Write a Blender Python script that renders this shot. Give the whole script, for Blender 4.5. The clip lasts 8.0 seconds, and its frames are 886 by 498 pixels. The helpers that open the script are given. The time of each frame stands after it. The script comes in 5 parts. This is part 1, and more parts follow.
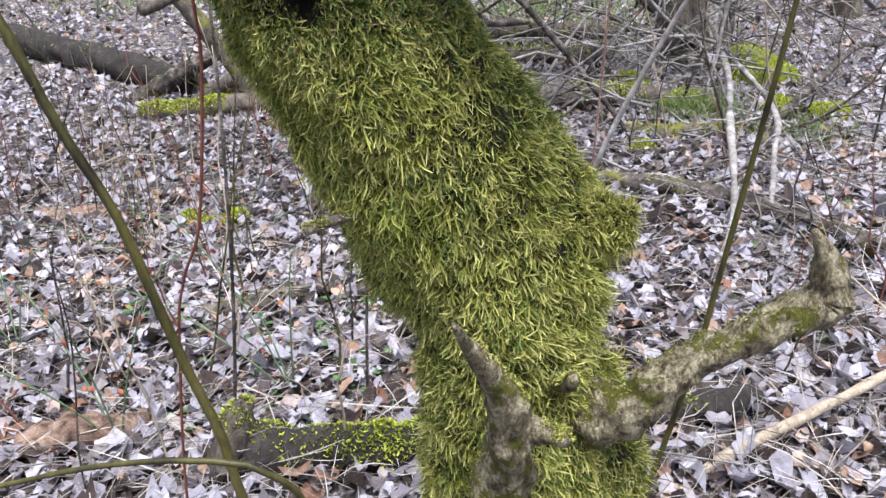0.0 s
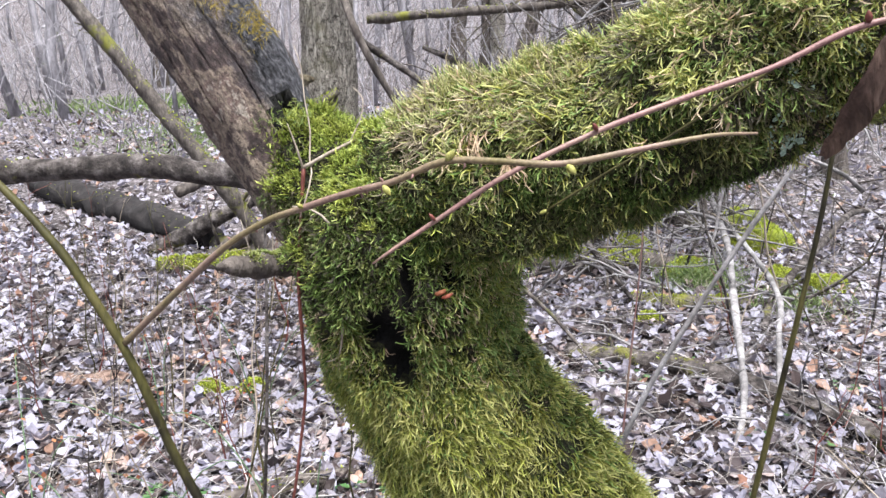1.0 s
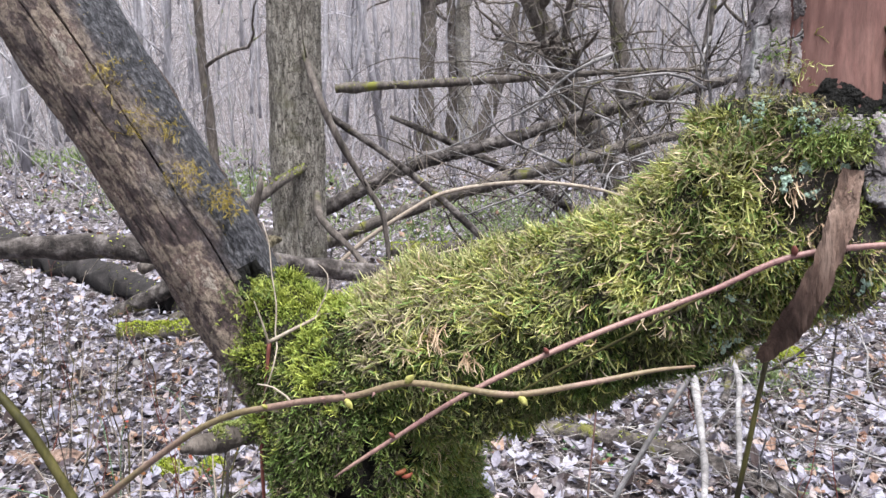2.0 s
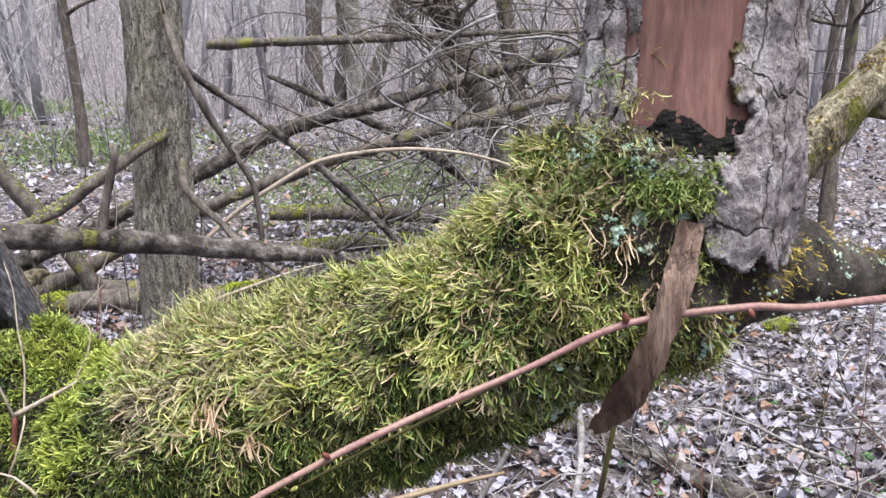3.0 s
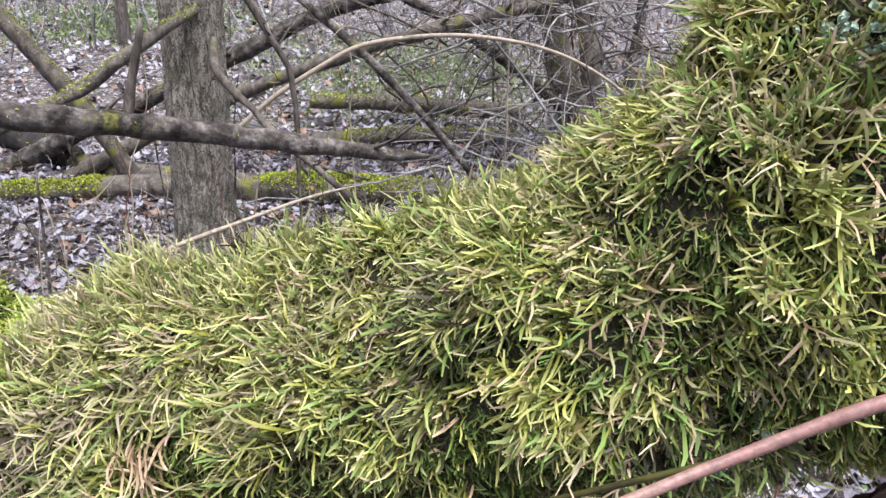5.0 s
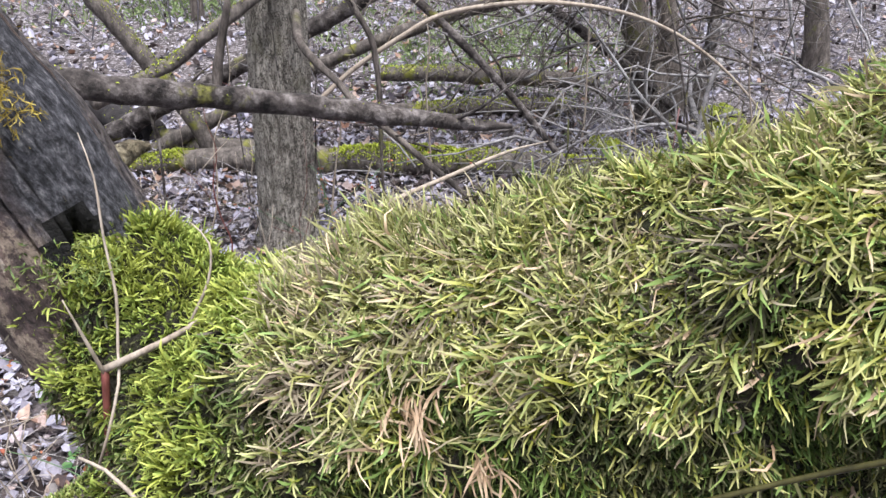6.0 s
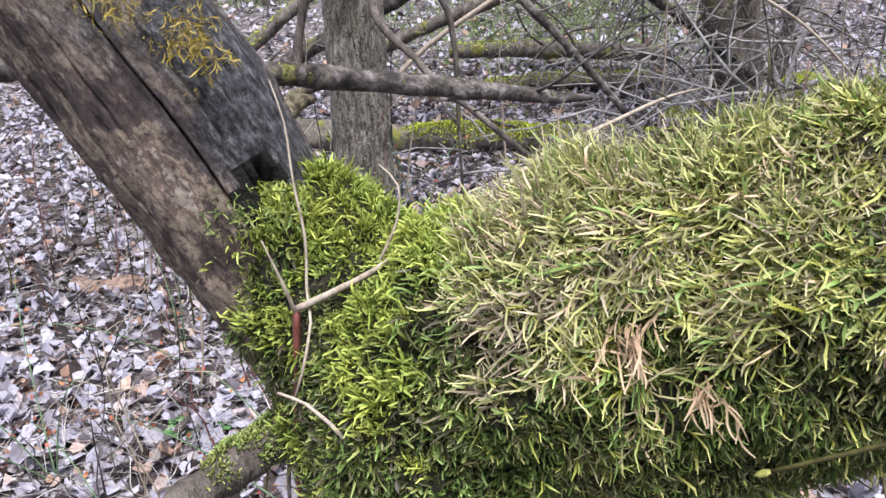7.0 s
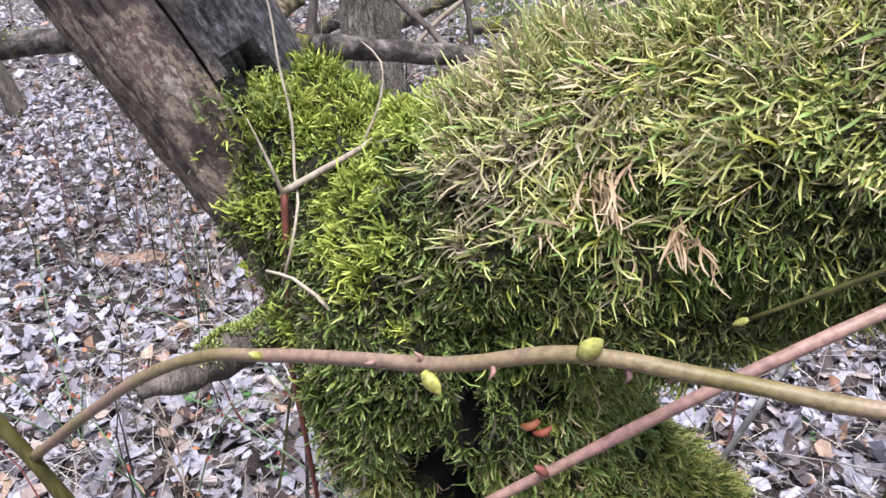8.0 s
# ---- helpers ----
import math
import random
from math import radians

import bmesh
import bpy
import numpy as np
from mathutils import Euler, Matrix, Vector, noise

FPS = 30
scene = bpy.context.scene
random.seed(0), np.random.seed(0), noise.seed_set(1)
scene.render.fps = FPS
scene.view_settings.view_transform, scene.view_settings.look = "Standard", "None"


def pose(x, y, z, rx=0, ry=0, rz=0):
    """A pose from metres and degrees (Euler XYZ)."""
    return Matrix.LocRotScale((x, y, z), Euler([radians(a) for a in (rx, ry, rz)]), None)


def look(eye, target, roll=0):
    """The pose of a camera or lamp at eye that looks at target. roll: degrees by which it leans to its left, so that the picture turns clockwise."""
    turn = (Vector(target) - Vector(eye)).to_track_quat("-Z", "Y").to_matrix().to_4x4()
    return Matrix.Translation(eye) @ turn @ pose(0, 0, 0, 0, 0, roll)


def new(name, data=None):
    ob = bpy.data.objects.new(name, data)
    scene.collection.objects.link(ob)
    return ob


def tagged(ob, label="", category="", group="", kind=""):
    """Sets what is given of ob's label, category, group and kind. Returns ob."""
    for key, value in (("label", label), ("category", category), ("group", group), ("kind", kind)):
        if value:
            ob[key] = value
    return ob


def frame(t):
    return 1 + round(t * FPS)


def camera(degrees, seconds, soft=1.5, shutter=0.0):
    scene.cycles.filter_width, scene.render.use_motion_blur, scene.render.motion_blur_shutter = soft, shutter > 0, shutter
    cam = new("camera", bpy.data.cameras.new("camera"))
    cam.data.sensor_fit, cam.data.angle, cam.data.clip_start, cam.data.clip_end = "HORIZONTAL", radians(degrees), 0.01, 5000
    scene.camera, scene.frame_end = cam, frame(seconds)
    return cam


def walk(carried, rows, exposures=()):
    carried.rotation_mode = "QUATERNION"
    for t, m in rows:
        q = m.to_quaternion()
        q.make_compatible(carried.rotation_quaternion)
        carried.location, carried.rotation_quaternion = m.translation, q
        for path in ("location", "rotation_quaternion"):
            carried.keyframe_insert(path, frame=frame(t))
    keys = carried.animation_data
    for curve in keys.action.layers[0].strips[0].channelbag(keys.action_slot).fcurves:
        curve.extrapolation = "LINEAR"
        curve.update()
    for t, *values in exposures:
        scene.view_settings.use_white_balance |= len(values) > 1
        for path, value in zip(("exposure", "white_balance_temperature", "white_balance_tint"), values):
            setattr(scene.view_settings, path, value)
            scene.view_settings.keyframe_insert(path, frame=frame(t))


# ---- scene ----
cam = camera(61.2, 8.0)
PATH = [
    (0, (0.096, 0.081, 1.265), (-0.03, 1.916, 0.479), -2.6),
    (0.4, (0.073, 0.079, 1.334), (-0.063, 1.956, 0.658), -2.7),
    (0.5, (0.063, 0.067, 1.374), (-0.068, 1.952, 0.72), -3.1),
    (0.9, (0.022, 0.041, 1.491), (-0.089, 1.978, 1.005), -1.5),
    (1, (0.019, 0.045, 1.519), (-0.095, 1.987, 1.057), -1.4),
    (1.2, (0.013, 0.038, 1.561), (-0.094, 1.994, 1.158), -1.5),
    (2.3, (0.039, 0.041, 1.678), (0.082, 2.013, 1.349), -0.4),
    (2.5, (0.051, 0.043, 1.69), (0.157, 2.003, 1.306), -0.7),
    (3, (0.12, 0.178, 1.714), (0.373, 2.111, 1.267), 0.3),
    (3.5, (0.178, 0.336, 1.728), (0.437, 2.236, 1.161), 0.0),
    (4, (0.194, 0.399, 1.712), (0.376, 2.28, 1.059), 1.2),
    (4.2, (0.189, 0.414, 1.704), (0.374, 2.298, 1.059), 1.8),
    (5.3, (0.091, 0.453, 1.667), (0.195, 2.305, 0.919), 1.6),
    (5.5, (0.069, 0.454, 1.663), (0.137, 2.304, 0.905), 1.2),
    (6, (0.025, 0.462, 1.657), (0.007, 2.3, 0.87), 0.2),
    (6.5, (-0.012, 0.458, 1.648), (-0.11, 2.288, 0.847), -1.0),
    (7, (-0.044, 0.448, 1.638), (-0.232, 2.257, 0.805), -2.5),
    (7.5, (-0.046, 0.436, 1.604), (-0.272, 2.233, 0.755), -3.6),
    (8, (-0.023, 0.421, 1.582), (-0.268, 2.206, 0.713), -4.0),
]
walk(cam, [(t, look(eye, target, roll)) for t, eye, target, roll in PATH], [(0.0, 1.41, 6500, 10), (0.5, 1.50, 6500, 10), (1.0, 1.62, 6500, 10), (1.7, 1.54, 6500, 10), (2.5, 1.42, 6500, 10), (4.0, 1.42, 6500, 10), (5.5, 1.36, 6400, 12), (6.0, 1.33, 6380, 12), (8.0, 1.40, 6380, 12)])

# ---- world and light ----
world = bpy.data.worlds.new("overcast_sky")
scene.world = world
world.use_nodes = True
wn, wl = world.node_tree.nodes, world.node_tree.links
sky = wn.new("ShaderNodeTexSky")
sky.sky_type, sky.sun_disc = "NISHITA", False
sky.sun_elevation, sky.sun_rotation = radians(73), radians(158)
sky.air_density, sky.dust_density, sky.ozone_density = 1.0, 2.0, 1.0
grey = wn.new("ShaderNodeHueSaturation")
grey.inputs["Saturation"].default_value = 0.55
wl.new(sky.outputs[0], grey.inputs["Color"])
wl.new(grey.outputs[0], wn["Background"].inputs["Color"])
wn["Background"].inputs["Strength"].default_value = 0.075
sun = new("sun", bpy.data.lights.new("sun", "SUN"))
sun.data.energy, sun.data.angle, sun.data.color = 3.7, radians(40), (1.0, 1.0, 0.99)
sun.matrix_world = look((0.9, -2.2, 8.0), (0, 0, 0))

# ---- helpers for shapes ----
rng = np.random.default_rng(7)
KD = rng.normal(size=(3, 12, 3))
KP = rng.uniform(0, 6.28, size=(3, 12))


def wave(p, size, octaves=2):
    """Smooth random field, about -1 to 1, over points (n, 3)."""
    p = np.asarray(p, float)
    total = 0.0
    for o in range(octaves):
        total = total + np.sin(p @ (KD[o].T * (2.2 ** o * 2.2 / size)) + KP[o]).sum(-1) / 4.2 * 0.55 ** o
    return total


def unit(v):
    return v / np.maximum(np.linalg.norm(v, axis=-1, keepdims=True), 1e-9)


def ground_z(x, y):
    x, y = np.asarray(x, float), np.asarray(y, float)
    q = np.stack([x, y, 0 * x], -1)
    rise = np.clip(y - 8.5, 0, 26)
    near = np.exp(-((x - 0.1) ** 2 + (y - 0.85) ** 2) / 0.3)
    hill = np.clip(y - 24, 0, 45)
    return 0.035 * wave(q, 2.2) + 0.09 * rise * (1 - rise / 60) + 0.06 * near + .0115 * hill ** 2 * (1 - hill / 90)


def glide(pts, step):
    """Catmull-Rom points along a line of (x, y, z, radius) rows."""
    p = np.asarray(pts, float)
    p = np.vstack([2 * p[0] - p[1], p, 2 * p[-1] - p[-2]])
    out = []
    for i in range(1, len(p) - 2):
        n = max(1, int(np.linalg.norm(p[i + 1, :3] - p[i, :3]) / step))
        for k in range(n):
            t = k / n
            out.append(0.5 * (2 * p[i] + (p[i + 1] - p[i - 1]) * t + (2 * p[i - 1] - 5 * p[i] + 4 * p[i + 1] - p[i + 2]) * t * t
                              + (3 * p[i] - p[i - 1] - 3 * p[i + 1] + p[i + 2]) * t ** 3))
    out.append(p[-2])
    return np.array(out)


class Soup:
    """Collects tubes and faces for one mesh."""

    def __init__(self):
        self.v, self.f, self.uv, self.n = [], [], [], 0

    def add(self, v, f, uv=None):
        v = np.asarray(v, float)
        self.v.append(v)
        self.f.append(np.asarray(f) + self.n)
        self.uv.append(np.zeros((len(v), 2)) if uv is None else np.asarray(uv, float))
        self.n += len(v)

    def tube(self, pts, sides=6, step=0.0, rough=0.0, size=0.05, shape=None):
        """A tube along rows of (x, y, z, radius), closed at both ends; uv in metres."""
        q = glide(pts, step) if step else np.asarray(pts, float)
        c, r = q[:, :3], np.maximum(q[:, 3], 1e-4)
        t = unit(np.gradient(c, axis=0))
        ref = np.array([0.31, 0.2, 0.93]) if abs(t[:, 2]).mean() < 0.8 else np.array([0.2, -0.97, 0.1])
        a = unit(np.cross(t, ref))
        b = np.cross(t, a)
        ang = np.linspace(0, 2 * math.pi, sides, endpoint=False)
        ring = a[:, None] * np.cos(ang)[None, :, None] + b[:, None] * np.sin(ang)[None, :, None]
        rr = np.repeat(r[:, None], sides, 1)
        along = np.concatenate([[0], np.cumsum(np.linalg.norm(np.diff(c, axis=0), axis=1))])
        if rough:
            rr = rr * (1 + rough * wave(c[:, None] + ring * r[:, None, None], size))
        if shape is not None:
            rr = shape(rr, along[:, None] + 0 * rr, ang[None] + 0 * rr)
        v = c[:, None] + ring * rr[..., None]
        m, s = len(q), sides
        i, j = np.meshgrid(np.arange(m - 1), np.arange(s), indexing="ij")
        f = np.stack([i * s + j, i * s + (j + 1) % s, (i + 1) * s + (j + 1) % s, (i + 1) * s + j], -1).reshape(-1, 4)
        uv = np.stack([ang[None] * r.mean() + 0 * rr, along[:, None] + 0 * rr], -1)
        v = np.vstack([v.reshape(-1, 3), c[0] - t[0] * r[0] * 0.15, c[-1] + t[-1] * r[-1] * 0.3])
        uv = np.vstack([uv.reshape(-1, 2), [0, 0], [0, along[-1]]])
        k = np.arange(s)
        e0 = np.stack([0 * k + m * s, (k + 1) % s, k, 0 * k + m * s], -1)
        e1 = np.stack([0 * k + m * s + 1, (m - 1) * s + k, (m - 1) * s + (k + 1) % s, 0 * k + m * s + 1], -1)
        self.add(v, np.vstack([f, e0, e1]), uv)
        return q

    def mesh(self, name, mats, smooth=True, slot=None):
        v, f, uv = np.vstack(self.v), np.vstack(self.f), np.vstack(self.uv)
        return fast_mesh(name, v, f, uv, mats, smooth, slot)


def fast_mesh(name, v, f, uv, mats, smooth=True, slot=None):
    """A mesh from arrays; rows of four with a repeated index are triangles."""
    me = bpy.data.meshes.new(name)
    if f.shape[1] == 4:
        tri = (f[:, 3] == f[:, 0]) | (f[:, 3] == f[:, 2])
    else:
        tri = np.ones(len(f), bool)
    counts = np.where(tri, 3, 4)
    if f.shape[1] == 4:
        keep = np.ones(f.shape, bool)
        keep[tri, 3] = False
        loops = f[keep]
    else:
        loops = f.reshape(-1)
    starts = np.concatenate([[0], np.cumsum(counts)[:-1]])
    me.vertices.add(len(v))
    me.vertices.foreach_set("co", v.astype(np.float32).ravel())
    me.loops.add(len(loops))
    me.loops.foreach_set("vertex_index", loops.astype(np.int32))
    me.polygons.add(len(f))
    me.polygons.foreach_set("loop_start", starts.astype(np.int32))
    me.polygons.foreach_set("loop_total", counts.astype(np.int32))
    me.polygons.foreach_set("use_smooth", np.full(len(f), smooth))
    if slot is not None:
        me.polygons.foreach_set("material_index", slot.astype(np.int32))
    layer = me.uv_layers.new(name="UVMap")
    layer.data.foreach_set("uv", uv[loops].astype(np.float32).ravel())
    for m in mats if isinstance(mats, (list, tuple)) else [mats]:
        me.materials.append(m)
    me.update(calc_edges=True)
    return me


def part(name, me, parent=None, label="", kind=""):
    ob = new(name, me)
    if parent is not None:
        ob.parent = parent
    return tagged(ob, label, kind=kind)


def thing(name, at, label, category, group="", kind=""):
    ob = new(name)
    ob.location = at
    return tagged(ob, label, category, group, kind)


def under(name, soup, mats, owner, label="", kind="", smooth=True):
    """A mesh in world places, hung under a thing whose origin is its location."""
    soup.v = [v - np.array(owner.location) for v in soup.v]
    return part(name, soup.mesh(name, mats, smooth), owner, label, kind)


def sample(me, n, keep=None):
    """Random points, normals on a mesh, by area; keep(p, n): chance."""
    me.calc_loop_triangles()
    tri = np.zeros(len(me.loop_triangles) * 3, np.int32)
    me.loop_triangles.foreach_get("vertices", tri)
    tri = tri.reshape(-1, 3)
    co = np.zeros(len(me.vertices) * 3, np.float32)
    me.vertices.foreach_get("co", co)
    co = co.reshape(-1, 3).astype(float)
    a, b, c = co[tri[:, 0]], co[tri[:, 1]], co[tri[:, 2]]
    cr = np.cross(b - a, c - a)
    area = np.linalg.norm(cr, axis=1)
    pick = rng.choice(len(tri), n, p=area / area.sum())
    u, w = rng.random(n), rng.random(n)
    flip = u + w > 1
    u[flip], w[flip] = 1 - u[flip], 1 - w[flip]
    p = a[pick] + (b - a)[pick] * u[:, None] + (c - a)[pick] * w[:, None]
    nn = unit(cr[pick])
    if keep is not None:
        ok = rng.random(n) < keep(p, nn)
        p, nn = p[ok], nn[ok]
    return p, nn


def strands(root, start, end, length, width, rings=5, twist=0.5, curl=0.35, zig=0.1, sides_too=0.0, fold=False, face=None):
    """Moss shoots as narrow ribbons that bend from start to end; arrays of verts, faces and uv (random, along)."""
    n = len(root)
    s = np.linspace(0, 1, rings)
    mix = s[None, :, None] ** 0.8
    hook = rng.normal(size=(n, 1, 3)) * curl * 1.6 * s[None, :, None] ** 2 + rng.normal(size=(n, 1, 3)) * curl * .9 * np.sin(s * 5 + rng.uniform(0, 6.28, (n, 1)))[..., None]
    way = unit(start[:, None] * (1 - mix) + end[:, None] * mix + hook + rng.normal(size=(n, rings, 3)) * curl * .08)
    c = np.cumsum(way * (length / (rings - 1))[:, None, None], axis=1) + (root - way[:, 0] * (length / (rings - 1))[:, None])[:, None]
    taper = np.interp(s, [0, 0.15, 0.6, 0.85, 1], [0.75, 0.95, 1.0, 0.95, 0.4]) * (1 + zig * (np.arange(rings) % 2 * 2 - 1))
    w = width[:, None] * taper[None] * 0.5
    side = unit(np.cross(way, rng.normal(size=(n, 1, 3)) + twist * rng.normal(size=(n, 1, 3)) * s[None, :, None] * 2))
    if face is not None:
        side = unit(np.cross(way, face[:, None] + .55 * rng.normal(size=(n, 1, 3)) + .25 * rng.normal(size=(n, rings, 3))))
    if fold:
        v = np.stack([c + side * w[..., None], c + np.cross(way, side) * w[..., None] * .9, c - side * w[..., None]], 2)
    else:
        v = np.stack([c + side * w[..., None], c - side * w[..., None]], 2)
    k = v.shape[2]
    base = (np.arange(n) * rings * k)[:, None, None]
    i, j = np.meshgrid(np.arange(rings - 1), np.arange(k - 1), indexing="ij")
    f = np.stack([i * k + j, i * k + j + 1, i * k + k + j + 1, i * k + k + j], -1).reshape(1, -1, 4) + base
    uv = np.stack([np.repeat(rng.random(n), rings * k).reshape(n, rings, k), np.broadcast_to(s[None, :, None], (n, rings, k))], -1)
    if sides_too:
        v, f, uv = v.reshape(-1, 3), f.reshape(-1, 4), uv.reshape(-1, 2)
        for at in (rings // 2 - 1, rings // 2):
            take = rng.random(n) < sides_too
            d = unit(way[take, at] + rng.normal(size=(take.sum(), 3)) * .75)
            v2, f2, uv2 = strands(c[take, at], d, unit(d + end[take] * .6), length[take] * rng.uniform(.28, .5, take.sum()), width[take] * .8, 3, twist, curl, 0)
            uv2[:, 1] = .45 + .55 * uv2[:, 1]
            f = np.vstack([f, f2 + len(v)])
            v, uv = np.vstack([v, v2]), np.vstack([uv, uv2])
        return v, f, uv
    return v.reshape(-1, 3), f.reshape(-1, 4), uv.reshape(-1, 2)


# ---- materials ----
def material(name):
    m = bpy.data.materials.new(name)
    m.use_nodes = True
    m.node_tree.nodes["Principled BSDF"].inputs["Specular IOR Level"].default_value = 0.3
    return m, m.node_tree.nodes, m.node_tree.links, m.node_tree.nodes["Principled BSDF"]


def ramp(nodes, links, source, stops):
    r = nodes.new("ShaderNodeValToRGB")
    e = r.color_ramp.elements
    while len(e) < len(stops):
        e.new(0.5)
    for k, (at, col) in enumerate(stops):
        e[k].position, e[k].color = at, (*col, 1)
    links.new(source, r.inputs[0])
    return r.outputs[0]


def noise_of(nodes, links, coord, scale, detail=4, rough=0.6, stretch=None):
    n = nodes.new("ShaderNodeTexNoise")
    n.inputs["Scale"].default_value, n.inputs["Detail"].default_value, n.inputs["Roughness"].default_value = scale, detail, rough
    if stretch:
        mp = nodes.new("ShaderNodeMapping")
        mp.inputs["Scale"].default_value = stretch
        links.new(coord, mp.inputs[0])
        coord = mp.outputs[0]
    links.new(coord, n.inputs["Vector"])
    return n.outputs["Fac"]


def blend(nodes, links, fac, a, b, mode="MIX"):
    m = nodes.new("ShaderNodeMix")
    m.data_type, m.blend_type = "RGBA", mode
    for sock, val in ((m.inputs[0], fac), (m.inputs[6], a), (m.inputs[7], b)):
        if isinstance(val, bpy.types.NodeSocket):
            links.new(val, sock)
        else:
            sock.default_value = val if isinstance(val, float) else (*val, 1)
    return m.outputs[2]


def bump(nodes, links, bsdf, height, strength=0.5, distance=0.01):
    b = nodes.new("ShaderNodeBump")
    b.inputs["Strength"].default_value, b.inputs["Distance"].default_value = strength, distance
    links.new(height, b.inputs["Height"])
    links.new(b.outputs[0], bsdf.inputs["Normal"])


def coords(nodes, which="Object"):
    return nodes.new("ShaderNodeTexCoord").outputs[which]


def bark(name, stops, scale=20, stretch=(1, 1, 0.35), fine=90, relief=0.6, patch=None, patch_scale=5, patch_at=(0.55, 0.65), rough=0.85, which="Object", depth=0.012, cells=None, flakes=None):
    """Ridged bark or weathered wood, with a second colour in patches (lichen, algae, moss film)."""
    m, n, l, b = material(name)
    c = coords(n, which)
    big = noise_of(n, l, c, scale, 6, 0.65, stretch)
    col = ramp(n, l, big, stops)
    small = noise_of(n, l, c, fine, 5, 0.7, stretch)
    dark = ramp(n, l, small, [(0.3, (0.55, 0.55, 0.55)), (0.6, (1.1, 1.1, 1.1))])
    col = blend(n, l, 1.0, col, dark, "MULTIPLY")
    crack = None
    if flakes:
        step = ramp(n, l, noise_of(n, l, c, flakes, 5, 0.6, stretch), [(0.40, (0.5, 0.48, 0.47)), (0.415, (0.86, 0.85, 0.85)), (0.50, (0.9, 0.9, 0.9)), (0.512, (1.1, 1.09, 1.1)), (0.60, (1.1, 1.1, 1.1)), (0.61, (0.8, 0.78, 0.77))])
        col = blend(n, l, 1.0, col, step, "MULTIPLY")
    if cells:
        vo = n.new("ShaderNodeTexVoronoi")
        vo.feature = "DISTANCE_TO_EDGE"
        vo.inputs["Scale"].default_value = cells[0]
        mp = n.new("ShaderNodeMapping")
        mp.inputs["Scale"].default_value = cells[1]
        wob = n.new("ShaderNodeMix")
        wob.data_type, wob.blend_type = "RGBA", "ADD"
        wob.inputs[0].default_value = cells[3]
        nz = n.new("ShaderNodeTexNoise")
        nz.inputs["Scale"].default_value, nz.inputs["Detail"].default_value = cells[0] * 1.5, 4
        l.new(c, nz.inputs["Vector"])
        l.new(c, wob.inputs[6])
        l.new(nz.outputs["Color"], wob.inputs[7])
        l.new(wob.outputs[2], mp.inputs[0])
        l.new(mp.outputs[0], vo.inputs["Vector"])
        crack = ramp(n, l, vo.outputs["Distance"], [(0.0, (0.18, 0.17, 0.16)), (cells[2], (1, 1, 1))])
        col = blend(n, l, 1.0, col, crack, "MULTIPLY")
    if patch:
        mask = ramp(n, l, noise_of(n, l, c, patch_scale, 7, 0.65), [(patch_at[0], (0, 0, 0)), (patch_at[1], (1, 1, 1))])
        col = blend(n, l, mask, col, patch)
    l.new(col, b.inputs["Base Color"])
    b.inputs["Roughness"].default_value = rough
    add = n.new("ShaderNodeMath")
    add.operation = "ADD"
    l.new(big, add.inputs[0])
    l.new(small, add.inputs[1])
    height = add.outputs[0]
    if crack is not None:
        mul = n.new("ShaderNodeMath")
        mul.operation = "MULTIPLY"
        l.new(height, mul.inputs[0])
        l.new(crack, mul.inputs[1])
        height = mul.outputs[0]
    if flakes:
        up = n.new("ShaderNodeMath")
        up.operation = "ADD"
        l.new(height, up.inputs[0])
        l.new(step, up.inputs[1])
        height = up.outputs[0]
    bump(n, l, b, height, relief, depth)
    return m


def moss_mat(name, root, mid, tip, other, other_tip, scale=14):
    """Moss shoots: brown root, mostly darkened as gap shade, pale tip; second tone in drifts."""
    m, n, l, b = material(name)
    uv = n.new("ShaderNodeSeparateXYZ")
    l.new(coords(n, "UV"), uv.inputs[0])
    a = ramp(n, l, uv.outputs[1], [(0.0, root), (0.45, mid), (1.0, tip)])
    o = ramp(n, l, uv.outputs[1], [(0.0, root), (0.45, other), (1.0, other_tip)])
    drift = noise_of(n, l, coords(n), scale, 3, 0.6)
    add = n.new("ShaderNodeMath")
    add.operation = "ADD"
    l.new(drift, add.inputs[0])
    sc = n.new("ShaderNodeMath")
    sc.operation = "MULTIPLY_ADD"
    sc.inputs[1].default_value, sc.inputs[2].default_value = 0.34, -0.17
    l.new(uv.outputs[0], sc.inputs[0])
    l.new(sc.outputs[0], add.inputs[1])
    mask = ramp(n, l, add.outputs[0], [(0.48, (0, 0, 0)), (0.58, (1, 1, 1))])
    col = blend(n, l, mask, a, o)
    hv = n.new("ShaderNodeHueSaturation")
    vr = n.new("ShaderNodeMath")
    vr.operation = "MULTIPLY_ADD"
    vr.inputs[1].default_value, vr.inputs[2].default_value = 0.7, 0.65
    l.new(n.new("ShaderNodeNewGeometry").outputs["Random Per Island"], vr.inputs[0])
    l.new(vr.outputs[0], hv.inputs["Value"])
    l.new(col, hv.inputs["Color"])
    l.new(hv.outputs[0], b.inputs["Base Color"])
    b.inputs["Roughness"].default_value = 0.55
    b.inputs["Subsurface Weight"].default_value = 0.0
    t = n.new("ShaderNodeBsdfTranslucent")
    l.new(hv.outputs[0], t.inputs["Color"])
    mx = n.new("ShaderNodeMixShader")
    mx.inputs[0].default_value = 0.26
    l.new(b.outputs[0], mx.inputs[1])
    l.new(t.outputs[0], mx.inputs[2])
    l.new(mx.outputs[0], n["Material Output"].inputs["Surface"])
    return m


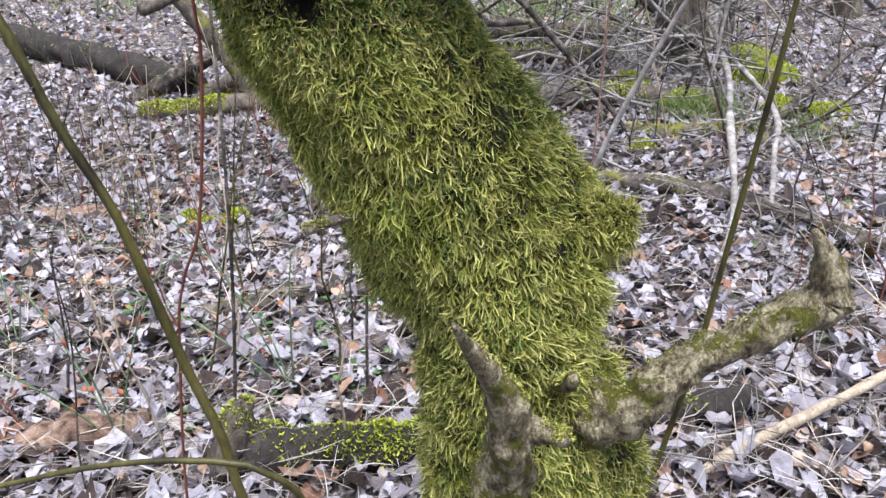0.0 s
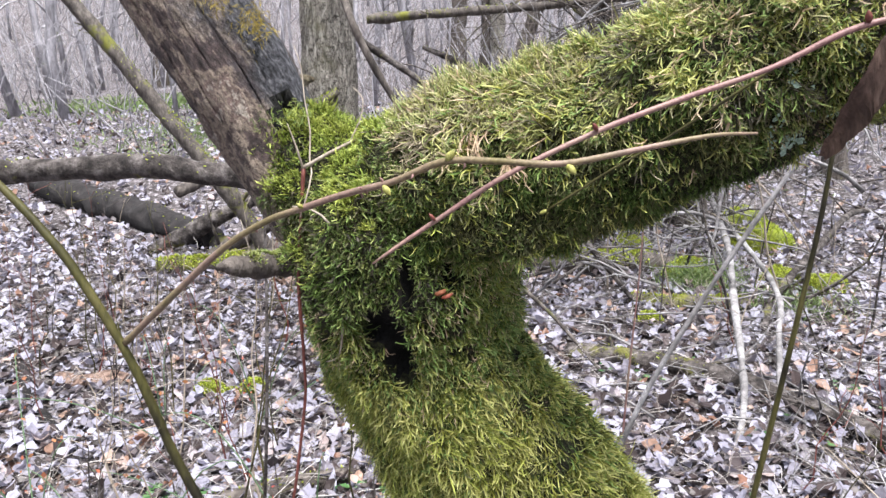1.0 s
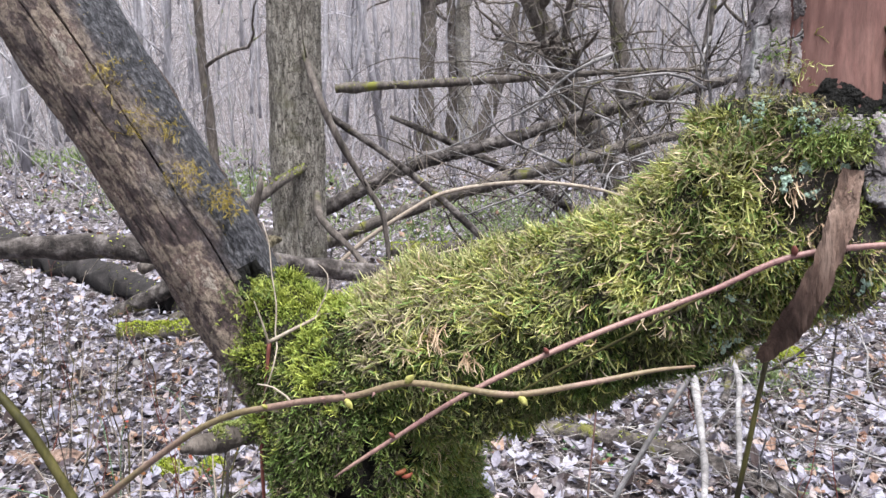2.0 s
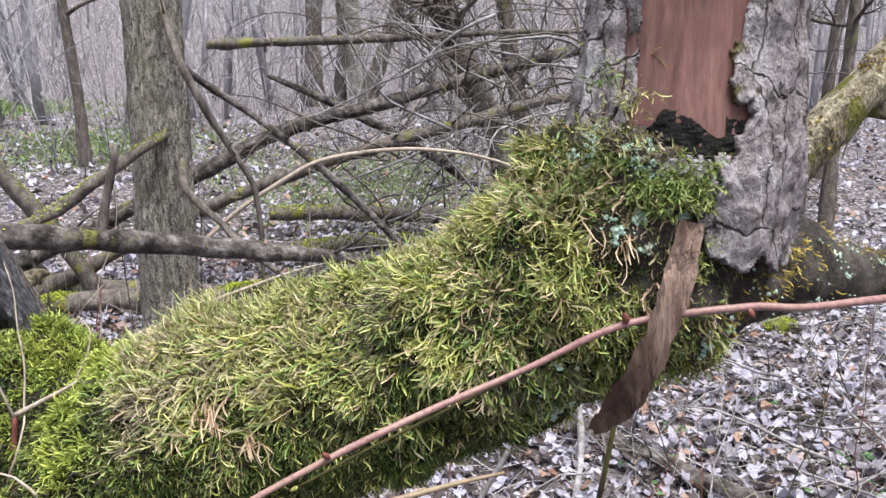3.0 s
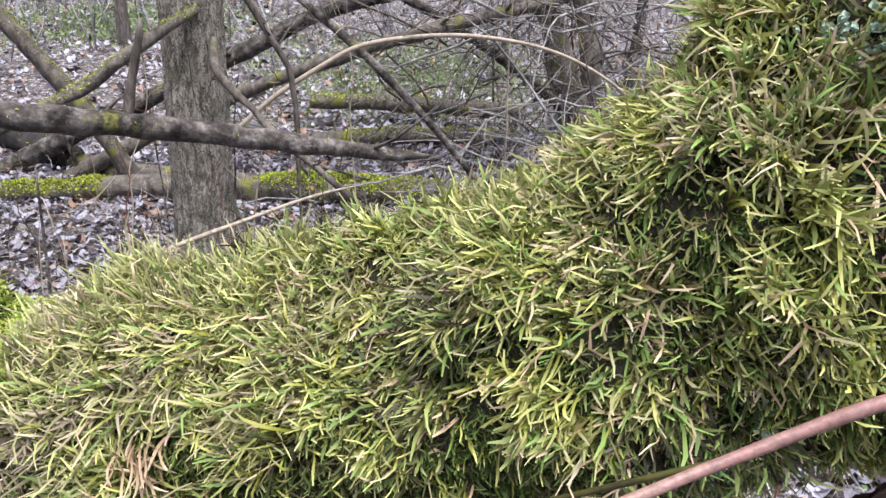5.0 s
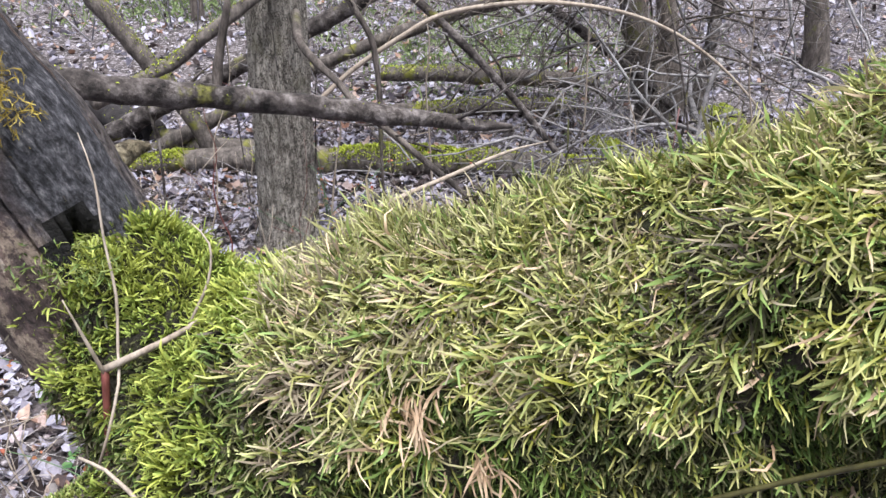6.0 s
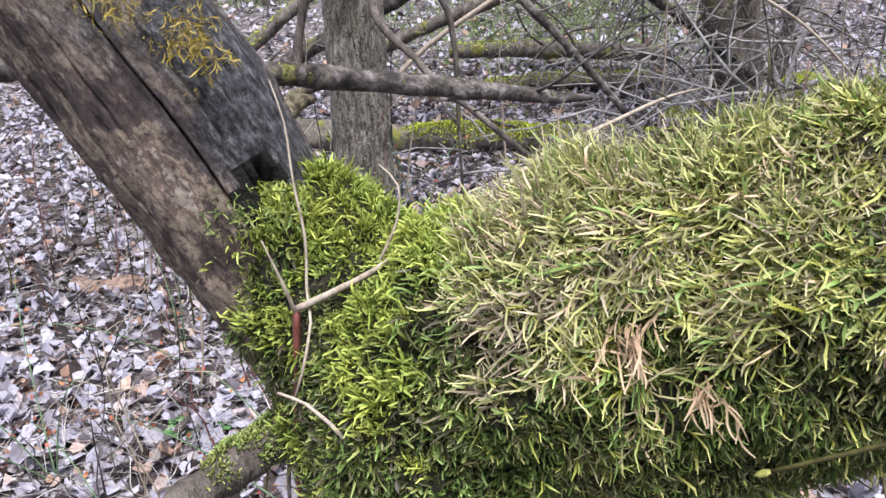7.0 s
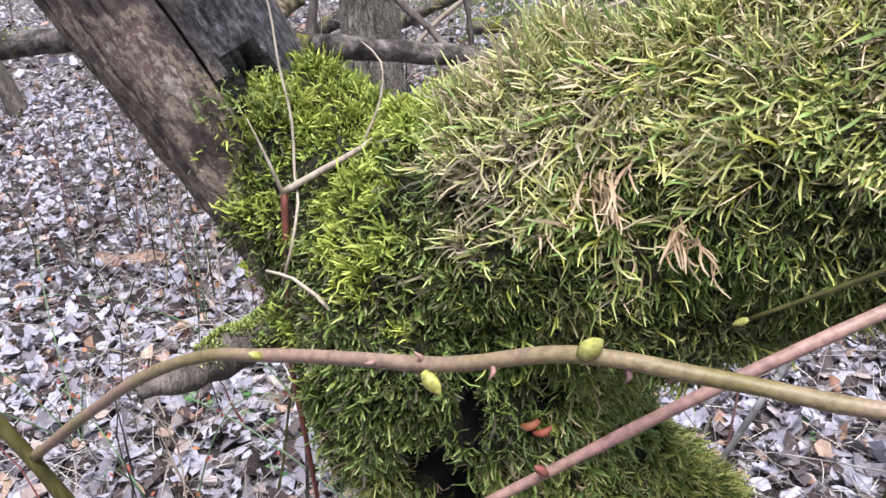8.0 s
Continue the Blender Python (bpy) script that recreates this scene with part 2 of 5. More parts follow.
def leaf_mat(name, stops, thin=0.25, rough=0.6, single=False):
    m, n, l, b = material(name)
    rnd = n.new("ShaderNodeObjectInfo").outputs["Random"] if single else n.new("ShaderNodeNewGeometry").outputs["Random Per Island"]
    col = ramp(n, l, rnd, stops)
    spots = ramp(n, l, noise_of(n, l, coords(n), 60, 4, 0.7), [(0.3, (0.7, 0.68, 0.66)), (0.65, (1.1, 1.1, 1.1))])
    col = blend(n, l, 1.0, col, spots, "MULTIPLY")
    l.new(col, b.inputs["Base Color"])
    b.inputs["Roughness"].default_value = rough
    t = n.new("ShaderNodeBsdfTranslucent")
    l.new(col, t.inputs["Color"])
    mx = n.new("ShaderNodeMixShader")
    mx.inputs[0].default_value = thin
    l.new(b.outputs[0], mx.inputs[1])
    l.new(t.outputs[0], mx.inputs[2])
    l.new(mx.outputs[0], n["Material Output"].inputs["Surface"])
    return m


tm, tmn, tml, tmb = material("trunk_bark_and_shaded_felt")
tco = coords(tmn)
t_big = noise_of(tmn, tml, tco, 26, 7, 0.7, (1, 1, 0.6))
t_fine = noise_of(tmn, tml, tco, 230, 6, 0.75)
# Bark and felt tones lowered to near black as shade between moss shoots.
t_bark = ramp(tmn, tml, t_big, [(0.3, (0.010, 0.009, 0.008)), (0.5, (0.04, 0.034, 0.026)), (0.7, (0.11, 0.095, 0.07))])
t_felt_shade = ramp(tmn, tml, t_fine, [(0.32, (0.007, 0.0065, 0.004)), (0.48, (0.024, 0.025, 0.009)), (0.60, (0.055, 0.058, 0.020)), (0.72, (0.13, 0.13, 0.05))])
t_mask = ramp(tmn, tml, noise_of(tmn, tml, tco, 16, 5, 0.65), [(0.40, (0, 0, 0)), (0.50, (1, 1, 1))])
t_low = blend(tmn, tml, t_mask, t_bark, t_felt_shade)
t_grey = ramp(tmn, tml, t_big, [(0.3, (0.020, 0.017, 0.015)), (0.46, (0.075, 0.062, 0.054)), (0.58, (0.15, 0.13, 0.115)), (0.72, (0.30, 0.28, 0.265))])
t_sep = tmn.new("ShaderNodeSeparateXYZ")
tml.new(tco, t_sep.inputs[0])
t_add = tmn.new("ShaderNodeMath")
t_add.operation = "MULTIPLY_ADD"
t_add.inputs[1].default_value = 0.22
tml.new(noise_of(tmn, tml, tco, 30, 6, 0.7), t_add.inputs[0])
tml.new(t_sep.outputs[0], t_add.inputs[2])
t_col = blend(tmn, tml, ramp(tmn, tml, t_add.outputs[0], [(0.235, (0, 0, 0)), (0.29, (1, 1, 1))]), t_low, t_grey)
t_mul = ramp(tmn, tml, t_fine, [(0.3, (0.55, 0.55, 0.55)), (0.6, (1.1, 1.1, 1.1))])
tml.new(blend(tmn, tml, 1.0, t_col, t_mul, "MULTIPLY"), tmb.inputs["Base Color"])
tmb.inputs["Roughness"].default_value = 0.9
t_sum = tmn.new("ShaderNodeMath")
t_sum.operation = "ADD"
tml.new(t_big, t_sum.inputs[0])
tml.new(t_fine, t_sum.inputs[1])
bump(tmn, tml, tmb, t_sum.outputs[0], 1.0, 0.012)
BARK_UNDER = tm
BARK_STEM = bark("grey_flaking_bark", [(0.34, (0.13, 0.105, 0.105)), (0.45, (0.25, 0.218, 0.225)), (0.56, (0.345, 0.315, 0.33)), (0.66, (0.51, 0.495, 0.505))], 24, (1, 1, 0.6), 190, 0.8, (0.12, 0.105, 0.045), 11, (0.60, 0.64), cells=(17, (1, 1, 0.55), 0.018, 0.05), flakes=38)
WOOD_RED = bark("red_brown_bare_wood", [(0.3, (0.075, 0.033, 0.030)), (0.5, (0.145, 0.069, 0.059)), (0.7, (0.21, 0.112, 0.093))], 30, (1, 1, 0.12), 160, 0.35, (0.14, 0.07, 0.06), 12, (0.52, 0.66), rough=0.6, depth=0.004)
WOOD_STRIP = bark("brown_peeled_bark", [(0.34, (0.085, 0.052, 0.042)), (0.48, (0.19, 0.122, 0.095)), (0.64, (0.33, 0.235, 0.19))], 32, (1, 1, 0.16), 260, 0.9, rough=0.75, depth=0.004, flakes=30)
# Black for rotten wood and for painted shade inside hollows and gaps.
ROT_SHADE = bark("black_rot_and_shade", [(0.3, (0.002, 0.0017, 0.0017)), (0.7, (0.007, 0.006, 0.005))], 60, (1, 1, 1), 160, 0.8)
wm, wmn, wml, wmb = material("weathered_barkless_limb_wood")
wuv = coords(wmn, "UV")
w_big = noise_of(wmn, wml, wuv, 26, 10, 0.72, (1.25, 0.55, 1))
w_fine = noise_of(wmn, wml, wuv, 150, 10, 0.8, (1.6, 0.6, 1))
w_pale = ramp(wmn, wml, w_big, [(0.36, (0.035, 0.026, 0.026)), (0.44, (0.10, 0.07, 0.068)), (0.478, (0.16, 0.115, 0.105)), (0.484, (0.31, 0.24, 0.195)), (0.535, (0.38, 0.30, 0.24)), (0.541, (0.18, 0.125, 0.11)), (0.59, (0.23, 0.16, 0.14)), (0.596, (0.43, 0.365, 0.315))])
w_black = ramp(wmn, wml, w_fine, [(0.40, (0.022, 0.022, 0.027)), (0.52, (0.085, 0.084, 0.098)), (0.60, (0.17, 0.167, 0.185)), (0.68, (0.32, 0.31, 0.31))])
w_sep = wmn.new("ShaderNodeSeparateXYZ")
wml.new(wuv, w_sep.inputs[0])
w_add = wmn.new("ShaderNodeMath")
w_add.operation = "MULTIPLY_ADD"
w_add.inputs[1].default_value = 0.14
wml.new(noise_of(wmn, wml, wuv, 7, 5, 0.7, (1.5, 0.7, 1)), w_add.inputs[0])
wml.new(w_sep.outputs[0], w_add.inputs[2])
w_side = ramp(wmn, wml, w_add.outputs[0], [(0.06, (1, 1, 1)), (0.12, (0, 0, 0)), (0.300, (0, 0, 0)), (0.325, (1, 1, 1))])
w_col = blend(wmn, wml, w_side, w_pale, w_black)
w_mul = ramp(wmn, wml, w_fine, [(0.38, (0.35, 0.34, 0.34)), (0.5, (1.0, 1.0, 1.0)), (0.62, (1.5, 1.48, 1.45))])
wml.new(blend(wmn, wml, 1.0, w_col, w_mul, "MULTIPLY"), wmb.inputs["Base Color"])
wmb.inputs["Roughness"].default_value = 0.6
w_sum = wmn.new("ShaderNodeMath")
w_sum.operation = "ADD"
wml.new(w_fine, w_sum.inputs[0])
wml.new(w_pale, w_sum.inputs[1])
bump(wmn, wml, wmb, w_sum.outputs[0], 1.0, 0.012)
LIMB_WOOD = wm
STUB = bark("dry_mossy_stub_wood", [(0.34, (0.10, 0.08, 0.05)), (0.46, (0.28, 0.235, 0.155)), (0.60, (0.54, 0.48, 0.34))], 60, (1, 1, 0.5), 240, 1.0, (0.15, 0.15, 0.03), 24, (0.53, 0.56), flakes=70)
LICHEN = bark("pale_green_lichen", [(0.3, (0.26, 0.37, 0.30)), (0.6, (0.46, 0.58, 0.48))], 120, (1, 1, 1), 300, 0.5, depth=0.002)
LICHEN_Y = bark("yellow_orange_lichen", [(0.3, (0.20, 0.13, 0.02)), (0.6, (0.40, 0.27, 0.03))], 90, (1, 1, 1), 220, 0.8)
BARK_GREY = bark("furrowed_grey_bark", [(0.34, (0.17, 0.15, 0.13)), (0.46, (0.34, 0.305, 0.265)), (0.62, (0.52, 0.475, 0.42))], 40, (1, 1, 0.3), 130, 1.0, (0.26, 0.245, 0.16), 3, (0.55, 0.75), depth=0.02, cells=(46, (1, 1, 0.2), 0.10, 0.05))
BARK_DARK = bark("dark_wet_bark", [(0.3, (0.03, 0.025, 0.022)), (0.5, (0.10, 0.083, 0.074)), (0.72, (0.21, 0.18, 0.16))], 22, (1, 1, 0.3), 80, 0.8, (0.11, 0.115, 0.03), 4, (0.58, 0.7))
DEAD_GREY = bark("grey_dead_branch_bark", [(0.34, (0.018, 0.015, 0.014)), (0.48, (0.065, 0.054, 0.050)), (0.66, (0.20, 0.178, 0.17))], 14, (1, 1, 1), 60, 0.9, (0.15, 0.145, 0.035), 5, (0.58, 0.66), flakes=9)
TWIG_GREY = bark("grey_dead_twigs", [(0.3, (0.07, 0.066, 0.066)), (0.5, (0.20, 0.188, 0.19)), (0.72, (0.40, 0.385, 0.40))], 9, (1, 1, 1), 60, 0.4)
DEAD_MOSSY = bark("half_mossy_log_bark", [(0.3, (0.035, 0.028, 0.026)), (0.5, (0.10, 0.085, 0.076)), (0.72, (0.21, 0.18, 0.16))], 25, (1, 1, 0.5), 90, 0.6, (0.15, 0.15, 0.03), 5, (0.56, 0.66))
BURNT = bark("blackened_log_bark", [(0.3, (0.008, 0.007, 0.007)), (0.6, (0.035, 0.03, 0.03)), (0.8, (0.12, 0.10, 0.10))], 12, (1, 1, 0.5), 60, 0.8)
CANE = bark("olive_brown_cane", [(0.36, (0.018, 0.015, 0.008)), (0.50, (0.065, 0.060, 0.018)), (0.66, (0.105, 0.090, 0.034))], 16, (1, 1, 0.3), 200, 0.2, rough=0.5, depth=0.001)
TWIG_RED = bark("red_brown_twig", [(0.3, (0.10, 0.03, 0.025)), (0.7, (0.22, 0.075, 0.06))], 50, (1, 1, 0.3), 250, 0.2, rough=0.5, depth=0.001)
TWIG_PINK = bark("pinkish_young_twig", [(0.35, (0.20, 0.095, 0.095)), (0.5, (0.24, 0.135, 0.125)), (0.68, (0.27, 0.19, 0.145))], 9, (1, 1, 1), 250, 0.4, rough=0.45, depth=0.001)
TWIG_OLIVE = bark("olive_young_twig", [(0.38, (0.13, 0.105, 0.045)), (0.47, (0.19, 0.145, 0.085)), (0.54, (0.21, 0.145, 0.11)), (0.66, (0.25, 0.15, 0.13))], 7, (1, 1, 1), 250, 0.4, rough=0.45, depth=0.001)
TWIG_PALE = bark("pale_dry_twig", [(0.3, (0.22, 0.17, 0.13)), (0.7, (0.42, 0.36, 0.30))], 40, (1, 1, 0.4), 250, 0.2, rough=0.7, depth=0.001)
BUD = bark("yellow_green_bud", [(0.3, (0.20, 0.20, 0.04)), (0.7, (0.38, 0.36, 0.12))], 200, (1, 1, 1), 400, 0.2, rough=0.5, depth=0.001)
SOIL = bark("dark_leaf_mould", [(0.3, (0.018, 0.015, 0.014)), (0.5, (0.075, 0.062, 0.062)), (0.7, (0.24, 0.21, 0.225))], 9, (1, 1, 1), 30, 0.9, (0.50, 0.46, 0.49), 22, (0.54, 0.62), depth=0.05)
# Grey bark with distance haze painted in as a paler lilac.
FAR_HAZE_BARK = bark("far_hazy_grey_bark", [(0.3, (0.19, 0.178, 0.195)), (0.7, (0.44, 0.42, 0.455))], 3, (1, 1, 0.4), 14, 0.3, (0.17, 0.18, 0.09), 1.2, (0.60, 0.7))

# Near-black roots paint the shade deep between the shoots into the colour.
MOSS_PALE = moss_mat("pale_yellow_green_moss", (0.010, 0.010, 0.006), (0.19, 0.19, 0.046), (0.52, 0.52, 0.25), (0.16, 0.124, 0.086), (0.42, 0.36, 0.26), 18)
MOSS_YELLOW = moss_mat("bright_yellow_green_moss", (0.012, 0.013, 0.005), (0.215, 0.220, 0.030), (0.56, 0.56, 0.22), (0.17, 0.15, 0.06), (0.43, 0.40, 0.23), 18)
# Olive and taupe moss, its colour lowered to paint the bough's shaded flank.
MOSS_TAUPE_SHADE = moss_mat("olive_and_taupe_shaded_moss", (0.014, 0.012, 0.006), (0.027, 0.027, 0.008), (0.105, 0.107, 0.047), (0.034, 0.026, 0.018), (0.115, 0.10, 0.072), 18)
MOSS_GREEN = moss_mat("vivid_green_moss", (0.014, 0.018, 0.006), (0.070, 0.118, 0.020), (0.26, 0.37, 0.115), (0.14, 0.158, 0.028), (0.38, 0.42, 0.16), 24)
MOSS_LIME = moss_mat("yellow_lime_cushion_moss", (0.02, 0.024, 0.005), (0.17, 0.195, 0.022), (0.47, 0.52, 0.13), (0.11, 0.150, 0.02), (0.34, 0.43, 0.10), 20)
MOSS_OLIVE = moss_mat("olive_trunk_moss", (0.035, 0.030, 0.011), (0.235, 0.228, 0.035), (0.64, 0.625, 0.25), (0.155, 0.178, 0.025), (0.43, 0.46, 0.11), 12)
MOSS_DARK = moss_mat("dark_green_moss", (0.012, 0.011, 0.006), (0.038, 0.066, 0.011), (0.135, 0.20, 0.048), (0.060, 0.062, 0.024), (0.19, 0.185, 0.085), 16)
MOSS_OCHRE = moss_mat("ochre_moss", (0.08, 0.055, 0.015), (0.24, 0.175, 0.035), (0.48, 0.38, 0.10), (0.28, 0.20, 0.03), (0.52, 0.42, 0.08))
MOSS_TAN = moss_mat("dry_tan_moss", (0.14, 0.09, 0.05), (0.42, 0.29, 0.19), (0.68, 0.53, 0.38), (0.36, 0.25, 0.16), (0.62, 0.49, 0.34))
MOSS_FAR = moss_mat("bright_log_moss", (0.10, 0.11, 0.012), (0.30, 0.36, 0.03), (0.55, 0.62, 0.10), (0.22, 0.27, 0.03), (0.45, 0.48, 0.10), 4)
GRASS = leaf_mat("fresh_green_grass", [(0.0, (0.12, 0.19, 0.06)), (1.0, (0.27, 0.34, 0.15))], 0.3, 0.5)
HERB = leaf_mat("small_green_leaves", [(0.0, (0.05, 0.14, 0.05)), (1.0, (0.14, 0.26, 0.10))], 0.3, 0.4)
LEAF_STOPS = [(0.0, (0.022, 0.016, 0.015)), (0.24, (0.085, 0.064, 0.064)), (0.38, (0.225, 0.208, 0.248)), (0.62, (0.36, 0.345, 0.425)), (0.88, (0.405, 0.40, 0.485)), (0.95, (0.40, 0.28, 0.22)), (1.0, (0.20, 0.10, 0.07))]
LITTER = leaf_mat("fallen_leaves", LEAF_STOPS, 0.2, 0.35)
LEAF_ONE = leaf_mat("single_fallen_leaf", LEAF_STOPS, 0.2, 0.35, True)
STRAW = leaf_mat("dry_straw", [(0.0, (0.11, 0.088, 0.075)), (0.45, (0.30, 0.265, 0.245)), (1.0, (0.55, 0.52, 0.51))], 0.15, 0.6)
RED_LEAF = leaf_mat("red_young_leaves", [(0.0, (0.36, 0.08, 0.07)), (1.0, (0.42, 0.20, 0.09))], 0.3, 0.5)
GREEN_TWIG = bark("green_bramble_stem", [(0.3, (0.05, 0.10, 0.05)), (0.7, (0.14, 0.21, 0.11))], 40, (1, 1, 0.4), 250, 0.2, rough=0.5, depth=0.001)

# ---- ground ----
gx = np.sinh(np.linspace(-5.6, 5.6, 220)) * 4.2
gy = np.sinh(np.linspace(-5.6, 5.6, 220)) * 4.2 + 3.5
GX, GY = np.meshgrid(gx, gy, indexing="ij")
GV = np.stack([GX, GY, ground_z(GX, GY)], -1).reshape(-1, 3)
gi, gj = np.meshgrid(np.arange(219), np.arange(219), indexing="ij")
GF = np.stack([gi * 220 + gj, (gi + 1) * 220 + gj, (gi + 1) * 220 + gj + 1, gi * 220 + gj + 1], -1).reshape(-1, 4)
ground = part("ground", fast_mesh("ground", GV, GF, GV[:, :2], SOIL))
tagged(ground, "woodland floor of dark leaf mould under pale fallen leaves", "ground", kind="structure")

# ---- the mossy tree ----
tree = thing("mossy_tree", (0.14, 0.86, 0.0), "leaning old tree wrapped in thick yellow-green moss, one limb dead", "tree")
T0 = np.array(tree.location)


def fused(name, soup, mat, voxel=0.009, bumps=0.006, size=0.05):
    """Tubes melted into one skin."""
    me = soup.mesh(name + "_raw", mat)
    ob = new(name + "_raw", me)
    mod = ob.modifiers.new("melt", "REMESH")
    mod.mode, mod.voxel_size = "VOXEL", voxel
    sm = ob.modifiers.new("even", "SMOOTH")
    sm.factor, sm.iterations = 0.5, 12
    out = bpy.data.meshes.new_from_object(ob.evaluated_get(bpy.context.evaluated_depsgraph_get()))
    bpy.data.objects.remove(ob)
    bpy.data.meshes.remove(me)
    out.name = name
    co = np.zeros(len(out.vertices) * 3, np.float32)
    no = np.zeros(len(out.vertices) * 3, np.float32)
    out.vertices.foreach_get("co", co)
    out.vertices.foreach_get("normal", no)
    co, no = co.reshape(-1, 3), no.reshape(-1, 3)
    co = co + no * (bumps * wave(co, size, 3))[:, None]
    out.vertices.foreach_set("co", co.astype(np.float32).ravel())
    out.polygons.foreach_set("use_smooth", np.full(len(out.polygons), True))
    out.materials.clear()
    out.materials.append(mat)
    out.update()
    return out


skin = Soup()
TRUNK = [(.17, .96, -.12, .21), (.168, .96, .12, .175), (.165, .958, .35, .150), (.158, .957, .50, .143), (.149, .96, .567, .145), (.130, .948, .66, .132), (.120, .925, .76, .107),
         (.117, .925, .80, .107), (.112, .937, .855, .121), (.085, .957, .92, .141), (.045, .945, .995, .131), (.003, .930, 1.065, .119), (-.022, .916, 1.125, .110),
         (-.048, .912, 1.185, .111), (-.066, .906, 1.247, .121), (-.074, .893, 1.29, .127), (-.08, .87, 1.33, .121), (-.085, .858, 1.36, .113)]
BOUGH = [(-.10, .855, 1.32, .10), (-.052, .845, 1.384, .094), (.05, .835, 1.414, .092), (.144, .815, 1.449, .087), (.235, .79, 1.491, .085), (.30, .775, 1.536, .087),
         (.35, .765, 1.592, .090), (.385, .76, 1.65, .088)]
STEM = [(.36, .765, 1.58, .085), (.389, .76, 1.644, .084), (.393, .76, 1.733, .071), (.394, .76, 1.78, .068), (.393, .765, 2.1, .064), (.385, .77, 2.6, .058), (.37, .78, 3.4, .045), (.33, .80, 4.6, .02)]
for rows in (TRUNK, BOUGH, STEM,
             [(-.08, .87, 1.30, .12), (-.137, .884, 1.372, .078), (-.188, .908, 1.422, .062), (-.220, .922, 1.442, .051)],
             [(.29, .775, 1.525, .084), (.36, .768, 1.553, .094), (.42, .766, 1.566, .080), (.465, .767, 1.562, .056), (.50, .768, 1.556, .040), (.54, .77, 1.549, .031), (.59, .77, 1.543, .0235), (.68, .775, 1.56, .022), (.9, .80, 1.62, .019), (1.3, .85, 1.72, .010)],
             [(.18, .91, .95, .034), (.230, .905, .942, .029), (.255, .90, .940, .022)]):
    skin.tube(rows, 20, 0.02)
skin.v = [v - T0 for v in skin.v]
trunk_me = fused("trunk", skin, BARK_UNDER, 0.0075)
# Dents in the fork, coloured black to paint the shade inside them.
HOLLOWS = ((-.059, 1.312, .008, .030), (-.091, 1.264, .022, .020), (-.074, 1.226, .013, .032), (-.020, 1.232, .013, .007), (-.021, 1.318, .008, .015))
tco_ = np.zeros(len(trunk_me.vertices) * 3, np.float32)
trunk_me.vertices.foreach_get("co", tco_)
tco_ = tco_.reshape(-1, 3)
for hx, hz, hw, hh in HOLLOWS:
    far2 = ((tco_[:, 0] + T0[0] - hx) / hw) ** 2 + ((tco_[:, 2] - hz) / hh) ** 2
    tco_[:, 1] += .024 * np.exp(-far2 ** 1.5) * (tco_[:, 1] + T0[1] < .87)
trunk_me.vertices.foreach_set("co", tco_.ravel())
trunk_me.materials.append(ROT_SHADE)
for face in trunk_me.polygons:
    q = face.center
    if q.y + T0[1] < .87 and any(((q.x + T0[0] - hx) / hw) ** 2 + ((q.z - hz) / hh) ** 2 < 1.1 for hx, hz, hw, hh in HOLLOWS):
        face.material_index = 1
trunk_me.update()
trunk = part("trunk", trunk_me, tree, "dark bark under moss with gap shade painted in, forking at chest height")

# dead limb, grey and barkless, with long cracks
limb = Soup()


def cracked(rr, s, a):
    deg = np.degrees(a)
    q = np.stack([a * .055, s * .5, 0 * s], -1)
    flake = np.round(1.6 * wave(q, .035, 3)) * np.clip((285 - deg) / 20, 0, 1)
    rr = rr * (1 + 0.05 * np.sin(a * 2 + s * 3) + 0.02 * np.sin(a * 5 - s * 9)) + .0011 * flake + .0006 * wave(q, .008, 2)
    for col, s0, s1, deep in ((233, 0.0, 0.95, .020), (249, 0.0, 0.27, .016), (194, 0.12, 0.5, .004), (271, .1, .7, .005), (212, .2, .8, .003), (180, .05, .6, .006)):
        gate = np.clip((s - s0) / .03, 0, 1) * np.clip((s1 - s) / .05, 0, 1) * (.7 + .3 * np.sin(s * 43 + col))
        rr = rr - deep * gate * (np.abs(deg - col * 1.2) < .5)
    hole = np.clip(1.2 - ((deg - 306) / 11) ** 2 - ((s - .118) / .032) ** 2 + .4 * wave(q, .02, 2), 0, 1) ** .2
    return rr - .030 * hole


limb.tube([(-.165, .90, 1.34, .052), (-.224, .915, 1.445, .057), (-.262, .92, 1.515, .060), (-.290, .92, 1.56, .0595), (-.339, .92, 1.643, .059), (-.397, .92, 1.74, .060), (-.47, .925, 1.85, .058), (-.62, .93, 2.10, .05), (-.82, .94, 2.5, .04), (-.92, .95, 2.75, .012)],
          300, 0.010, 0.035, 0.12, cracked)
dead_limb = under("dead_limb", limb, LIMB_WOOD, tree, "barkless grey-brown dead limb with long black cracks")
# The limb's hole gets black faces as painted shade.
dead_limb.data.materials.append(ROT_SHADE)
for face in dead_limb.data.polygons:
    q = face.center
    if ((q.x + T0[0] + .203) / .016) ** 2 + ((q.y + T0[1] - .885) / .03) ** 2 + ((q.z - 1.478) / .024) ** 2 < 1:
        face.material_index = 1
knob = Soup()
knob.tube([(-.215, .955, 1.505, .008), (-.200, .975, 1.512, .007), (-.190, .982, 1.513, .003)], 10, 0.004, .2, .02)
under("broken_twig_stub", knob, STUB, tree)

